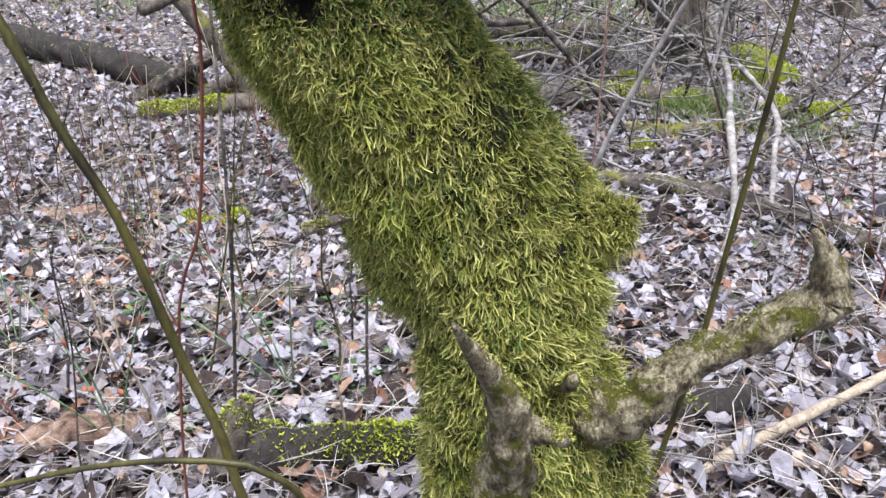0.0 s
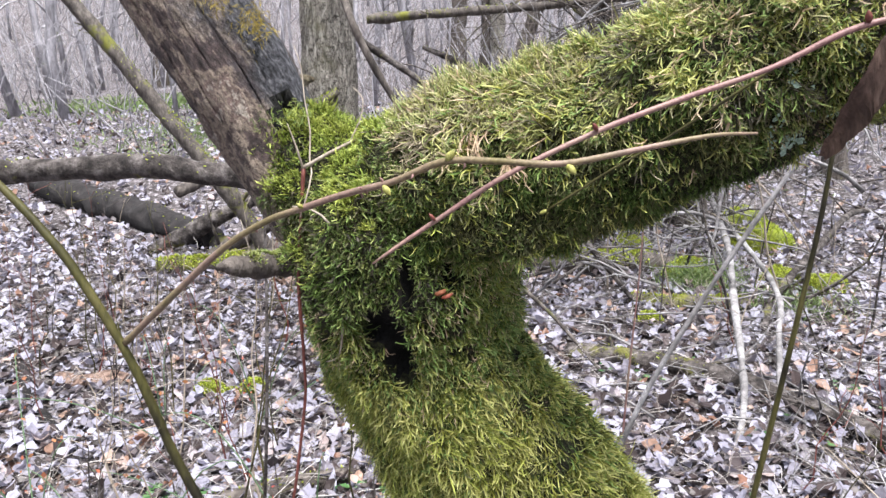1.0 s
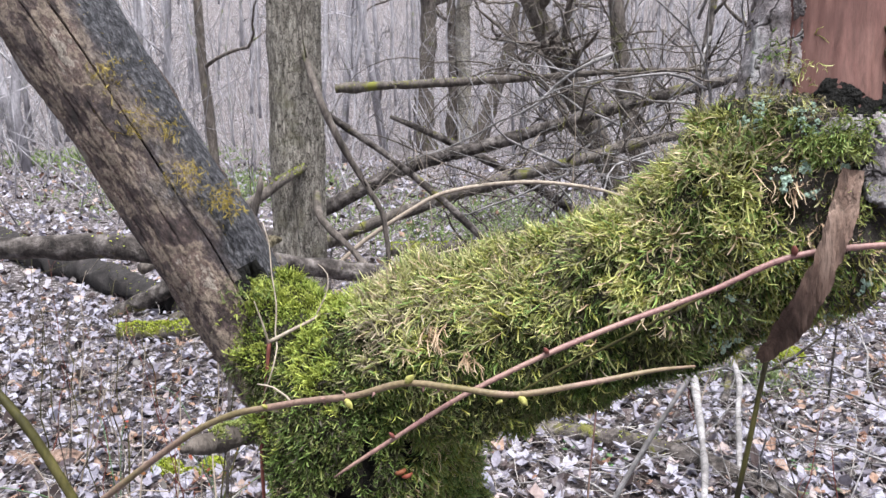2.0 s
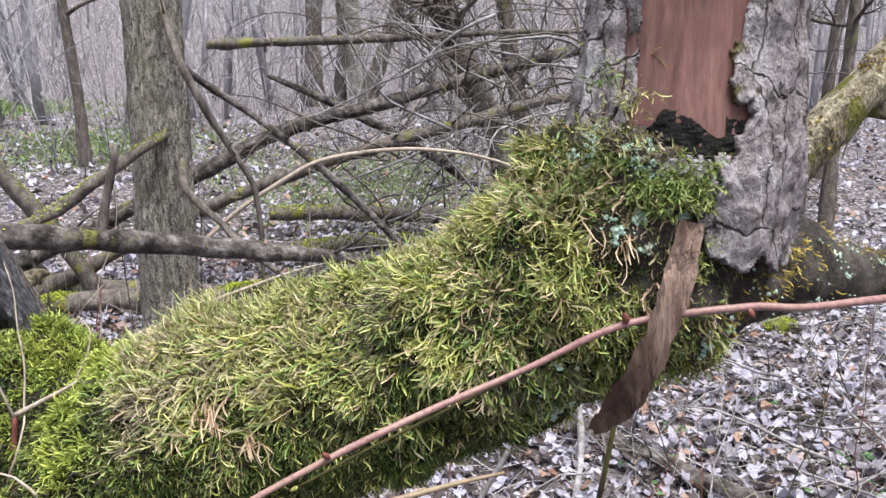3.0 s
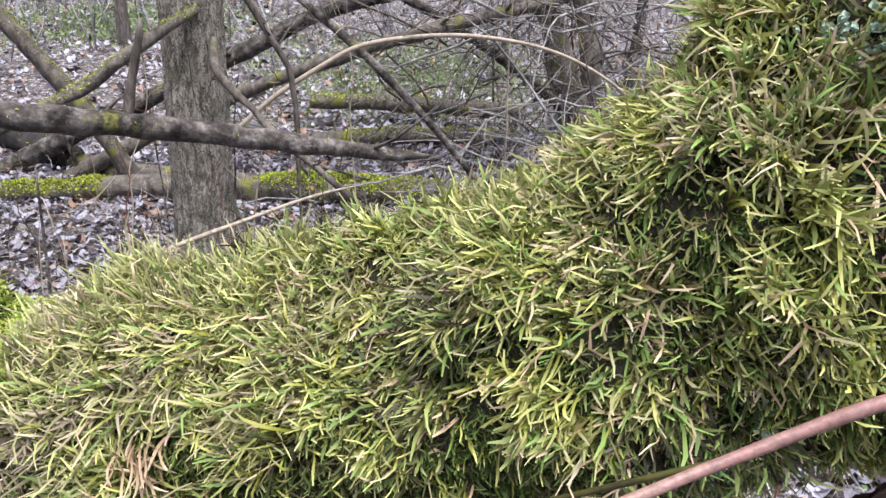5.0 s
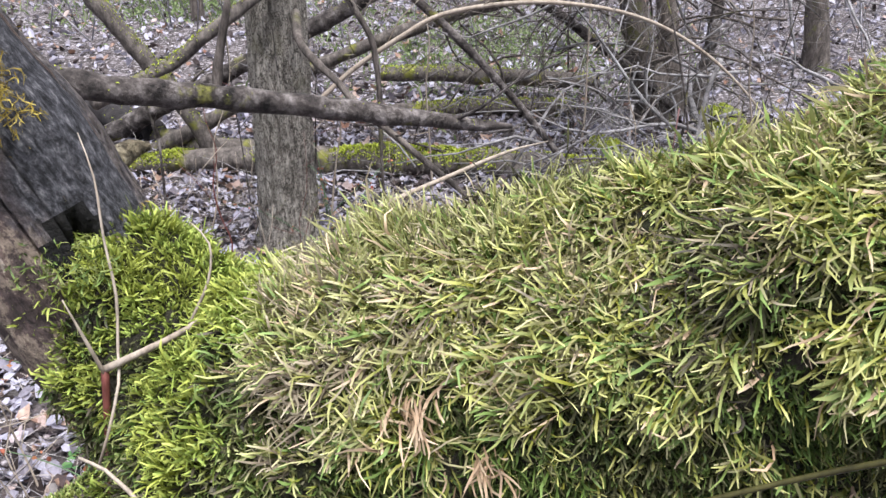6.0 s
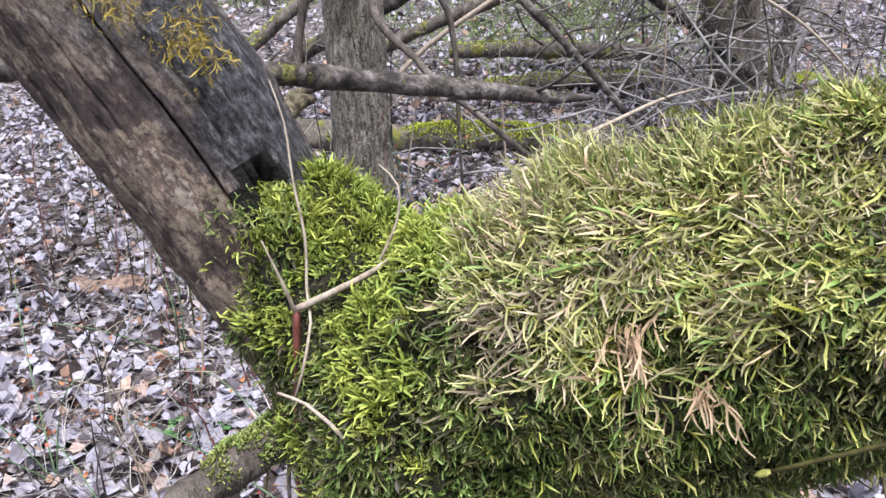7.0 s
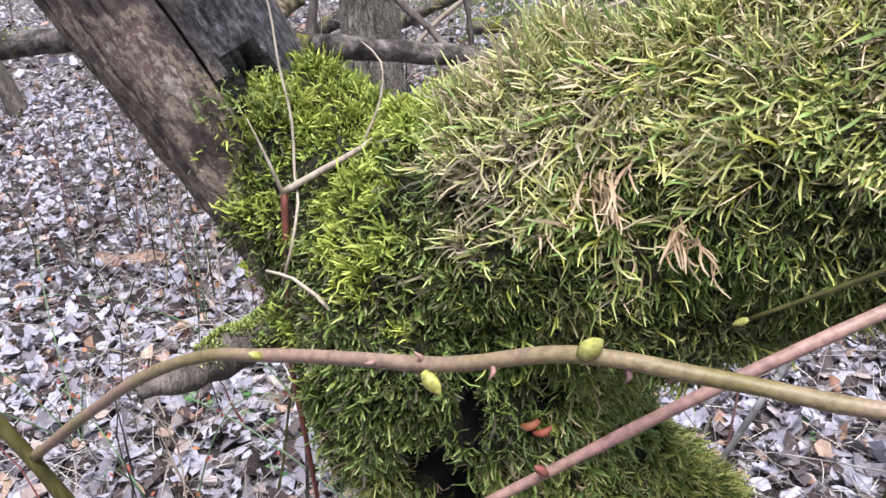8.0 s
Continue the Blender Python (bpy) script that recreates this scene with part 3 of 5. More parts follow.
# broken stubs
for rows, label in (([(-.15, .88, 1.315, .026), (-.205, .835, 1.317, .015), (-.225, .79, 1.326, .012), (-.236, .762, 1.333, .009), (-.243, .742, 1.337, .004)], "short stub with moss along its top"),
                    ([(.108, .81, .645, .036), (.112, .785, .70, .028), (.114, .762, .75, .025), (.108, .742, .80, .020), (.098, .725, .845, .0155), (.083, .70, .884, .012), (.063, .655, .947, .003)], "upright dry broken branch"),
                    ([(.12, .775, .755, .018), (.150, .745, .763, .012), (.174, .73, .767, .010)], "small grey side stub"),
                    ([(.17, .81, .785, .011), (.178, .78, .80, .009), (.182, .765, .822, .006)], "small grey side stub"),
                    ([(.20, .87, .70, .036), (.255, .825, .738, .026), (.311, .82, .795, .022), (.369, .815, .834, .020), (.416, .81, .868, .021), (.448, .81, .885, .022), (.450, .81, .915, .018), (.438, .807, .945, .010), (.425, .805, .968, .003)], "dry broken side branch with a hooked end"),
                    ([(-.02, .855, .977, .009), (-.055, .83, .985, .0065), (-.097, .80, .980, .0045)], "small mossy twig stub")):
    st = Soup()
    st.tube([(a, b, c, r * (1.14 if label.startswith("dry") else 1.0)) for a, b, c, r in rows], 22, 0.004, 0.2, 0.028)
    dark = label.startswith("short")
    so = under("stub", st, BARK_DARK if dark or label.endswith("twig stub") else STUB, tree, label)
    ps, ns = sample(so.data, 9000 if dark else 5000, lambda p, n: np.clip(n[:, 2] * 1.5, 0, 1) * np.clip(.45 + wave(p, .03, 2), 0, 1))
    v, f, uv = strands(ps, ns, unit(ns + rng.normal(size=ns.shape) * .6), np.full(len(ps), .005), np.full(len(ps), .0012), 4)
    part("moss", fast_mesh("moss", v, f, uv, MOSS_GREEN if dark else MOSS_OLIVE), so, "", "stuff")

# stem: bark shell with a stripped patch of bare wood
AX = np.array([(1.55, .380, .765, .100), (1.60, .385, .762, .099), (1.644, .389, .76, .096), (1.733, .393, .76, .083), (1.78, .394, .76, .079), (2.1, .393, .765, .074), (2.6, .385, .77, .068), (3.4, .37, .78, .055)])
TO_CAM, TO_RIGHT = np.array([-.43, -.90, 0]), np.array([.90, -.43, 0])


def stem_skin(deg, z, extra):
    ax = np.stack([np.interp(z, AX[:, 0], AX[:, k]) for k in (1, 2, 3)], -1)
    a = np.radians(deg)[..., None]
    way = np.cos(a) * TO_CAM + np.sin(a) * TO_RIGHT
    c = np.stack([ax[..., 0], ax[..., 1], z], -1)
    return c + way * (ax[..., 2] + extra)[..., None]


def panel(deg0, deg1, z0, z1, extra, keep=None, dstep=2.0, zstep=.004):
    d = np.arange(deg0, deg1 + .1, dstep)
    z = np.arange(z0, z1, zstep)
    D, Z = np.meshgrid(d, z, indexing="ij")
    v = stem_skin(D, Z, extra(D, Z))
    i, j = np.meshgrid(np.arange(len(d) - 1), np.arange(len(z) - 1), indexing="ij")
    n = len(z)
    f = np.stack([i * n + j, (i + 1) * n + j, (i + 1) * n + j + 1, i * n + j + 1], -1).reshape(-1, 4)
    if keep is not None:
        f = f[keep(D[:-1, :-1], Z[:-1, :-1]).reshape(-1)]
    return v.reshape(-1, 3), f, np.stack([D.ravel() * .0014, Z.ravel()], -1)


def rag(D, Z, size):
    return wave(np.stack([D * .0014, Z, 0 * Z], -1), size, 3)


def shell_keep(D, Z):
    left = -27 - 5 * np.clip((Z - 1.70) / .1, 0, 1) + 3 * rag(D * 0, Z, .03)
    right = np.interp(Z, [1.66, 1.72, 1.78, 1.9], [24, 22, 31, 36]) + 3 * rag(D * 0 + 9, Z, .04)
    notch = (np.abs(D - 25 - 2 * rag(D, Z, .012)) < 4.5) & (np.abs(Z - 1.687 - .004 * rag(D, Z, .012)) < .010)
    hole = (D > left) & (D < right) & (Z > 1.660 + .005 * rag(D, Z * 0, .02) + .003 * rag(D, Z * 0 + 4, .007))
    low = 1.625 + .012 * rag(D, Z * 0, .03) - .040 * np.clip((D - 12) / 8, 0, 1) - .02 * np.clip((-22 - D) / 30, 0, 1)
    seam = (np.abs(D + 43 - 6 * rag(0 * D, Z, .1)) < 1.1) & (Z > 1.64) | (np.abs(D - 16 - 4 * rag(0 * D + 3, Z, .07)) < 1.1) & (Z < 1.66)
    return ~(hole | notch | seam) & (Z > low)


def shell_relief(D, Z):
    furrow = np.clip((-30 - D) / 15, 0, 1)
    plates = np.round(2.5 * rag(D, Z * .6, .05)) * .0016
    return plates * (1 - furrow) + furrow * .005 * rag(D * 2.2, Z * .35, .03) + .001 * rag(D, Z, .012)


sh = Soup()
sh.add(*panel(-120, 120, 1.53, 2.1, shell_relief, shell_keep, 1.0, .0024))
sh.add(*panel(-120, 120, 2.1, 2.9, shell_relief, shell_keep, 2, .01))
shell = under("stem_bark", sh, BARK_STEM, tree, "grey-lilac flaking bark", smooth=True)
sol = shell.modifiers.new("thick", "SOLIDIFY")
sol.thickness, sol.offset = .007, -1
wd = Soup()
wd.add(*panel(-48, 52, 1.655, 2.7, lambda D, Z: -.0065 + .0012 * rag(D * 2, Z * .12, .02)))
under("exposed_wood", wd, WOOD_RED, tree, "smooth red-brown bare wood where bark fell off")
# Black rotten edge, with the shadowed gap painted into the same band.
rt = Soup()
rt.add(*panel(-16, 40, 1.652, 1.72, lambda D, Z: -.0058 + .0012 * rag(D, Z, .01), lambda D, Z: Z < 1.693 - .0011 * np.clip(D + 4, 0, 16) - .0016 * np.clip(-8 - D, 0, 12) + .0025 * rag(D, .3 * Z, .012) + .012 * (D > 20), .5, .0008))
under("rotten_edge_shade", rt, ROT_SHADE, tree, "black rotten edge of the bare patch, gap shade painted in")

# peeled strip of bark hanging over the bough
strip = Soup()
SC = glide([(.358, .664, 1.616, .0082), (.352, .658, 1.597, .0092), (.343, .650, 1.57, .0098), (.332, .652, 1.53, .0112), (.323, .664, 1.495, .0118), (.318, .686, 1.466, .0098), (.315, .703, 1.449, .0065), (.313, .712, 1.440, .003)], .004)
st_t = unit(np.gradient(SC[:, :3], axis=0))
st_s = unit(np.cross(st_t, np.array([-.35, -.9, .25])))
st_n = np.cross(st_s, st_t)
st_w = np.linspace(-1, 1, 9)
edge = (1 + .16 * wave(SC[:, :3] * 1.0, .016, 3))[:, None]
for side in (1, -1):
    v = SC[:, None, :3] - st_s[:, None] * (st_w[None] * SC[:, 3:4] * edge)[..., None] + st_n[:, None] * ((st_w ** 2) * .003 + (.0022 if side > 0 else -.0012))[None, :, None]
    i, j = np.meshgrid(np.arange(len(SC) - 1), np.arange(8), indexing="ij")
    f = np.stack([i * 9 + j, i * 9 + j + 1, (i + 1) * 9 + j + 1, (i + 1) * 9 + j], -1).reshape(-1, 4)
    strip.add(v.reshape(-1, 3), f if side > 0 else f[:, ::-1], np.stack(np.broadcast_arrays(st_w[None] * .02, np.arange(len(SC))[:, None] * .005), -1).reshape(-1, 2))
under("peeled_bark_strip", strip, WOOD_STRIP, tree, "hanging strip of brown peeled bark")

# ---- moss on the tree ----
P0, N0 = sample(trunk_me, 2500000, lambda p, n: (p[:, 2] > .5) * ((-n[:, 1] * .9 + n[:, 2] * .45) > -.25) * (p[:, 2] < 1.8) * 1.0)
W0 = P0 + T0
spare = ((W0[:, 0] < -.075) | (W0[:, 2] < 1.33) | (W0[:, 0] > .36)) & (rng.random(len(P0)) < .58)
P0, N0, W0 = P0[~spare], N0[~spare], W0[~spare]
bare = np.any([((W0[:, 0] - hx) / hw) ** 2 + ((W0[:, 2] - hz) / hh) ** 2 + .6 * wave(W0, .02, 2) < 1.4 for hx, hz, hw, hh in HOLLOWS], axis=0) & (W0[:, 1] < .87)
P0, N0, W0 = P0[~bare], N0[~bare], W0[~bare]
seen_side = (-N0[:, 1] * .9 + N0[:, 2] * .45) > -.38
x0, z0, up0 = W0[:, 0], W0[:, 2], N0[:, 2]
is_bough = (z0 > 1.335 + np.clip(x0, 0, 1) * .1) & (x0 > -.065)
patchy = wave(W0, .055, 3)
drifts = wave(W0 + 5.0, .16, 2)
limit = .268 + .035 * patchy + .02 * drifts - .05 * np.clip(-up0, 0, 1)
fade = np.clip((limit + .05 - x0) / .05, 0, 1)
GRAV = np.array([0, 0, -1.0])


def moss_part(pick, length, width, lean, flow, mat, label, rings=5, curl=.35, spread=.5, branching=0.0, fold=False, comb=.65, tuft=.40, grow=None):
    """Moss shoots on the picked roots: comb lays them along the flow, tuft gathers them in locks, grow scales their length."""
    p, n = P0[pick], N0[pick]
    k = len(p)
    size = 1 + .28 * rng.normal(size=k)
    ln = np.clip(length * size, length * .4, length * 1.7)
    if grow is not None:
        ln = ln * grow[pick]
    clump = np.stack([wave(p + 7 * m, .016, 2) for m in (1, 2, 3)], -1)
    ln = ln * np.clip(1 + .3 * clump[:, 0], .6, 1.5)
    if comb > 1:
        clump = clump - n * np.clip((clump * n).sum(1, keepdims=True), 0, 9) * .85
    way = flow(p + T0, n)
    fall = GRAV * np.clip(1 - n[:, 2:3], 0, 1.2) * (comb > 1)
    start = unit(-.12 * fall + unit(n + rng.normal(size=(k, 3)) * spread) * (1.15 - .62 * min(comb, 1.3)) + clump * .30 + comb * way)
    end = unit(.42 * fall + n * lean + way * (1 + .4 * comb) + clump * tuft + rng.normal(size=(k, 3)) * spread)
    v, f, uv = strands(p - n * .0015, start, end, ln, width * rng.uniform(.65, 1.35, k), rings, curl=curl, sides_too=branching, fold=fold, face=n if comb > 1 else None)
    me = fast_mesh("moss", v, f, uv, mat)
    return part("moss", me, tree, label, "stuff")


def drape(p, n):
    """Shoots comb towards the fork on top of the bough and turn down over its side."""
    right = np.clip((p[:, 0:1] - .08) / .16, 0, 1)
    side = np.array([-.80, -.10, .04]) * (1 - .55 * right)
    down = GRAV * np.clip(.80 - n[:, 2:3], 0, 1.4) * (1.15 + .5 * right)
    return side + down + .42 * np.stack([wave(p, .05), .3 * wave(p + 6, .05), wave(p + 3, .05)], -1)


def hang(p, n):
    return GRAV * .75 + np.array([.12, 0, 0]) + .35 * np.stack([wave(p, .07), 0 * p[:, 0], wave(p + 3, .07)], -1)


def puff(p, n):
    return np.array([-.25, -.1, .15]) + .3 * np.stack([wave(p, .05), 0 * p[:, 0], wave(p + 3, .05)], -1)


luck = rng.random(len(P0))
luck3 = rng.random(len(P0))
taper_up = np.clip((1.30 - z0) / .16, .45, 1)
thin = np.clip(.95 + .4 * patchy, .6, 1)
facing = (-N0[:, 1] * .9 + N0[:, 2] * .45) > -.2
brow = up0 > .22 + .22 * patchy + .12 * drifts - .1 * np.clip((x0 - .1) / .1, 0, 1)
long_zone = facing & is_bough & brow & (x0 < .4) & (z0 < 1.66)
# Light from above put into colour: lighter moss on the crown, darker below.
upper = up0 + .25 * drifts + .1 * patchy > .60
lock = dict(rings=6, curl=.72, spread=.18, branching=0, comb=1.2, tuft=.60)
rich = luck3 < np.clip((x0 - .02 + .06 * drifts + .03 * patchy) / .12, .12, .85)
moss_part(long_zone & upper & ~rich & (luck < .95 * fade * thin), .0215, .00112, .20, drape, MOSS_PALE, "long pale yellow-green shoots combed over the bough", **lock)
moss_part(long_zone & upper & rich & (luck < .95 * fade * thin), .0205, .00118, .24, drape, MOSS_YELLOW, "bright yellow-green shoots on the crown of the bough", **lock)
moss_part(long_zone & ~upper & (luck < .42 * fade * thin), .0255, .00115, .16, drape, MOSS_TAUPE_SHADE, "olive and taupe shoots hanging down the bough, darkened as shade", **{**lock, "tuft": .8})
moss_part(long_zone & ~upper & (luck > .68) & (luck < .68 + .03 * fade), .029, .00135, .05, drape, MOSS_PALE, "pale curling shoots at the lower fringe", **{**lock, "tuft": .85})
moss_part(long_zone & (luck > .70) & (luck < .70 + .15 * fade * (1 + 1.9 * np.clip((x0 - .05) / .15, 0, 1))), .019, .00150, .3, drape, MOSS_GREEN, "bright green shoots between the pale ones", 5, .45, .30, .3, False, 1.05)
moss_part(long_zone & (luck > .955) & (drifts > -.1), .022, .00125, .2, drape, MOSS_TAN, "dry brown shoots", 6, .4, .3, .2, False, 1.05)
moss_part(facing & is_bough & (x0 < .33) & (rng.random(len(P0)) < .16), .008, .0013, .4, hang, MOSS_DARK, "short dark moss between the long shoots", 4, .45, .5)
# Dark green moss, its colour also deepened for shade beneath the bough.
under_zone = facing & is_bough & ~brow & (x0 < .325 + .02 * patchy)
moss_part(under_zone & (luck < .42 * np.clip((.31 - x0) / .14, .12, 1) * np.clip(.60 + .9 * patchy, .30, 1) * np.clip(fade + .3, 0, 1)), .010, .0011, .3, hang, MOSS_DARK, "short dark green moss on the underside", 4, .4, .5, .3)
moss_part(under_zone & (luck > .965) & (drifts > .1), .013, .0011, .3, hang, MOSS_OLIVE, "hanging olive shoots under the bough", 5, .4, .45, .4)
collar = facing & ~is_bough & (x0 < -.02) & (z0 > 1.31 + .03 * drifts) & (z0 < 1.56) & (x0 > -.30)
collar = collar & (z0 < np.interp(x0, [-.26, -.232, -.205, -.193, -.161, -.12], [1.462, 1.482, 1.482, 1.478, 1.50, 1.62]) + .012 * patchy)
cushion = collar & (up0 > .56 + .2 * patchy)
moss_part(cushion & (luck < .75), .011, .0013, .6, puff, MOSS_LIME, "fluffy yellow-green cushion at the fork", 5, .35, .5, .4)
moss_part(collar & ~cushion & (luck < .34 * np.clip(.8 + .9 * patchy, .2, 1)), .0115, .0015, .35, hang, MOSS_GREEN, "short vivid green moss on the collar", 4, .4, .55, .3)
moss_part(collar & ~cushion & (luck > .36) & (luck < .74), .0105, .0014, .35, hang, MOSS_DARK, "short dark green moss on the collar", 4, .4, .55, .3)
moss_part(collar & ~cushion & (luck > .84), .012, .0015, .3, hang, MOSS_TAUPE_SHADE, "olive shoots on the collar", 5, .4, .45, .4)
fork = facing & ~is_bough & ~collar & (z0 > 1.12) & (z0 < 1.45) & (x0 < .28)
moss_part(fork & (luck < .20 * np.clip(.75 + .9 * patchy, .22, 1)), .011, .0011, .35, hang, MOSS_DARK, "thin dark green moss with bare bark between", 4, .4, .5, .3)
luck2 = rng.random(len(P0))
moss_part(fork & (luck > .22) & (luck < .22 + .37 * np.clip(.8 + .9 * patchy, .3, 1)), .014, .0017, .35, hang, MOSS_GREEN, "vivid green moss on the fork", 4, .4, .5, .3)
lower_fork = z0 < 1.20 + .03 * drifts + .025 * patchy + .07 * luck2
moss_part(fork & lower_fork & (luck > .5), .020, .0015, .3, hang, MOSS_OLIVE, "shaggy olive shoots under the fork", 5, .4, .40, .2, False, .7, .5, taper_up)
moss_part(fork & ~lower_fork & (luck > .60) & (luck < .60 + .30 * np.clip(.6 + .9 * patchy, 0, 1)), .0125, .0012, .3, hang, MOSS_OLIVE, "olive and tan shoots on the fork", 5, .45, .45, .4)
moss_part(fork & (luck > .95) & (drifts < .2), .014, .0011, .2, hang, MOSS_TAN, "dry tan shoots on the fork", 5, .45, .45, .4)
low = facing & (z0 <= 1.19 + .05 * drifts + .03 * patchy) & (x0 < .3) & (z0 > .5)
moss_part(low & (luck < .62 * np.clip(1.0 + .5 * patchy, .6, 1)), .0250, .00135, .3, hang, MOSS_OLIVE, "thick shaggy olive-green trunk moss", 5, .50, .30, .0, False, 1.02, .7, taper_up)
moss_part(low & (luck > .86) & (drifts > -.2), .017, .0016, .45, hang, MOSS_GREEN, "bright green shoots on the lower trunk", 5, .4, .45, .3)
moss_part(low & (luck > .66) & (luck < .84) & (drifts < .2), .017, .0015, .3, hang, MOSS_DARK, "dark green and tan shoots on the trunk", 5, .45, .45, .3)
knob_zone = (x0 > .20) & (z0 > .89) & (z0 < 1.0)
moss_part(knob_zone & (luck < .8), .013, .0015, .6, puff, MOSS_OLIVE, "fluffy yellow-green knob on the trunk", 5, .4, .5, .3)
end_zone = facing & (x0 > .225) & (x0 < .40) & (z0 > 1.44) & (z0 < np.where(x0 > .335, 1.62, 1.74))
moss_part(end_zone & (luck < .13 * np.clip(.35 + 1.6 * patchy, .02, 1)), .0115, .0014, .4, hang, MOSS_GREEN, "scattered green tufts on the bark", 5, .4, .5, .5)
moss_part(end_zone & (luck > .92) & (patchy > -.15), .0135, .0013, .4, hang, MOSS_YELLOW, "scattered pale tufts on the bark", 5, .4, .5, .5)
moss_part(end_zone & (luck > .42) & (luck < .50), .006, .0010, .5, hang, MOSS_TAN, "dry brown scraps of moss on the bark", 4, .5, .6, .4)
moss_part(end_zone & (luck > .2) & (luck < .30), .005, .0012, .5, hang, MOSS_DARK, "short dark moss on the bark", 4, .5, .6, .4)
branch_top = (x0 > .40) & (z0 < 1.66) & (up0 > -.1)
moss_part(branch_top & (luck < .25 * np.clip(.5 + patchy, 0, 1)), .007, .0012, .7, hang, MOSS_OCHRE, "orange-green moss on the side branch", 4)

# green tufts round the bare patch
for at, k in (((.318, .690, 1.700), 40), ((.328, .684, 1.668), 60), ((.350, .674, 1.656), 50), ((.374, .672, 1.650), 45), ((.306, .705, 1.715), 30), ((.338, .676, 1.640), 70), ((.362, .670, 1.632), 50), ((.30, .70, 1.68), 60), ((.372, .672, 1.60), 35), ((.36, .668, 1.585), 30), ((-.226, .866, 1.466), 45), ((-.205, .860, 1.474), 35), ((-.182, .856, 1.478), 45)):
    root = np.array(at) - T0 + rng.normal(size=(k, 3)) * np.array([.008, .003, .007])
    v, f, uv = strands(root, unit(np.array([-.1, -.8, .1]) + rng.normal(size=(k, 3)) * .5), unit(np.array([0, -.3, -.5]) + rng.normal(size=(k, 3)) * .6), rng.uniform(.006, .017, k), np.full(k, .0010), 5, curl=.4, sides_too=.9)
    part("green_tuft", fast_mesh("green_tuft", v, f, uv, MOSS_GREEN if k % 20 else MOSS_PALE), tree, "small green tuft of leafy moss")

# moss on the stem's bark below the bare patch
md, mz = rng.uniform(-34, 14, 2200), 1.605 + .062 * rng.random(2200) ** .8
ok = (rng.random(2200) < np.clip(.45 + 1.2 * rag(md, mz, .02), 0, 1)) & (mz < 1.662)
root = stem_skin(md[ok], mz[ok], np.full(ok.sum(), .002)) - T0
out = unit(root + T0 - stem_skin(md[ok], mz[ok], np.full(ok.sum(), -.05)))
k = len(root)
v, f, uv = strands(root, unit(out + rng.normal(size=(k, 3)) * .45), unit(out * .3 + GRAV * .7 + rng.normal(size=(k, 3)) * .5), rng.uniform(.007, .018, k), np.full(k, .0011), 5, curl=.5, sides_too=.4, face=out)
part("moss", fast_mesh("moss", v, f, uv, MOSS_GREEN), tree, "leafy yellow-green moss over the bark below the bare wood", "stuff")

# dry tan tufts
for at, k in (((.009, .737, 1.443), 34), ((.042, .724, 1.422), 26)):
    root = np.array(at) - T0 + np.array([0, .012, .012]) + rng.normal(size=(k, 3)) * np.array([.006, .004, .005])
    v, f, uv = strands(root, unit(np.array([-.1, -.7, -.2]) + rng.normal(size=(k, 3)) * .35), unit(np.array([.1, -.25, -1]) + rng.normal(size=(k, 3)) * .3), rng.uniform(.012, .026, k), np.full(k, .0012), 6, curl=.3)
    part("dry_tuft", fast_mesh("dry_tuft", v, f, uv, MOSS_TAN), tree, "dry brown moss tuft")

# hanging yellow-brown tufts on the dead limb
for at, k in (((-.228, .873, 1.575), 120), ((-.264, .864, 1.605), 90), ((-.315, .864, 1.665), 40), ((-.345, .868, 1.715), 60), ((-.29, .885, 1.655), 40)):
    root = np.array(at) - T0 + rng.normal(size=(k, 3)) * np.array([.009, .003, .009])
    v, f, uv = strands(root, unit(np.array([.2, -.8, .2]) + rng.normal(size=(k, 3)) * .5), unit(np.array([.25, -.3, -.9]) + rng.normal(size=(k, 3)) * .4), rng.uniform(.006, .019, k), np.full(k, .0008), 5, curl=.45, sides_too=.9)
    part("dry_tuft", fast_mesh("dry_tuft", v, f, uv, MOSS_OCHRE), tree, "ochre tuft of moss on the dead limb")
pl, nl = sample(dead_limb.data, 6000, lambda p, n: (n[:, 0] * .8 + n[:, 2] * .5 > .55) * np.clip(wave(p, .06, 2), 0, 1) * (p[:, 2] < 2.2))
v, f, uv = strands(pl, nl, unit(nl * .5 + GRAV * .5), np.full(len(pl), .005), np.full(len(pl), .0008), 4)
part("moss", fast_mesh("moss", v, f, uv, MOSS_OCHRE), tree, "thin ochre moss along the limb's edge", "stuff")


# pale lichen crusts
def crusts(pick, count, r0, r1, mat, owner, base):
    s = Soup()
    for i in rng.permutation(np.flatnonzero(pick))[:count]:
        p, n = P0[i], N0[i]
        a = unit(np.cross(n, rng.normal(size=3)))
        b = np.cross(n, a)
        r = rng.uniform(r0, r1) * (.4 + .6 * rng.random())
        k = 11
        ang = np.linspace(0, 6.283, k, endpoint=False)
        out = 1 + .2 * rng.normal(size=k)
        ring = p + (a * np.cos(ang)[:, None] + b * np.sin(ang)[:, None]) * (r * np.clip(out, .4, 1.5))[:, None] + n * .0030
        inner = p + (ring - p) * .55 + n * rng.uniform(.0008, .0020, (k, 1))
        j = np.arange(k)
        vv = np.vstack([ring, inner, p + n * .0048])
        ff = np.vstack([np.stack([j, (j + 1) % k, (j + 1) % k + k, j + k], -1), np.stack([j + k, (j + 1) % k + k, 0 * j + 2 * k, j + k], -1)])
        s.add(vv, ff)
    return part("lichen", s.mesh("lichen", mat, False), owner, "", "stuff")


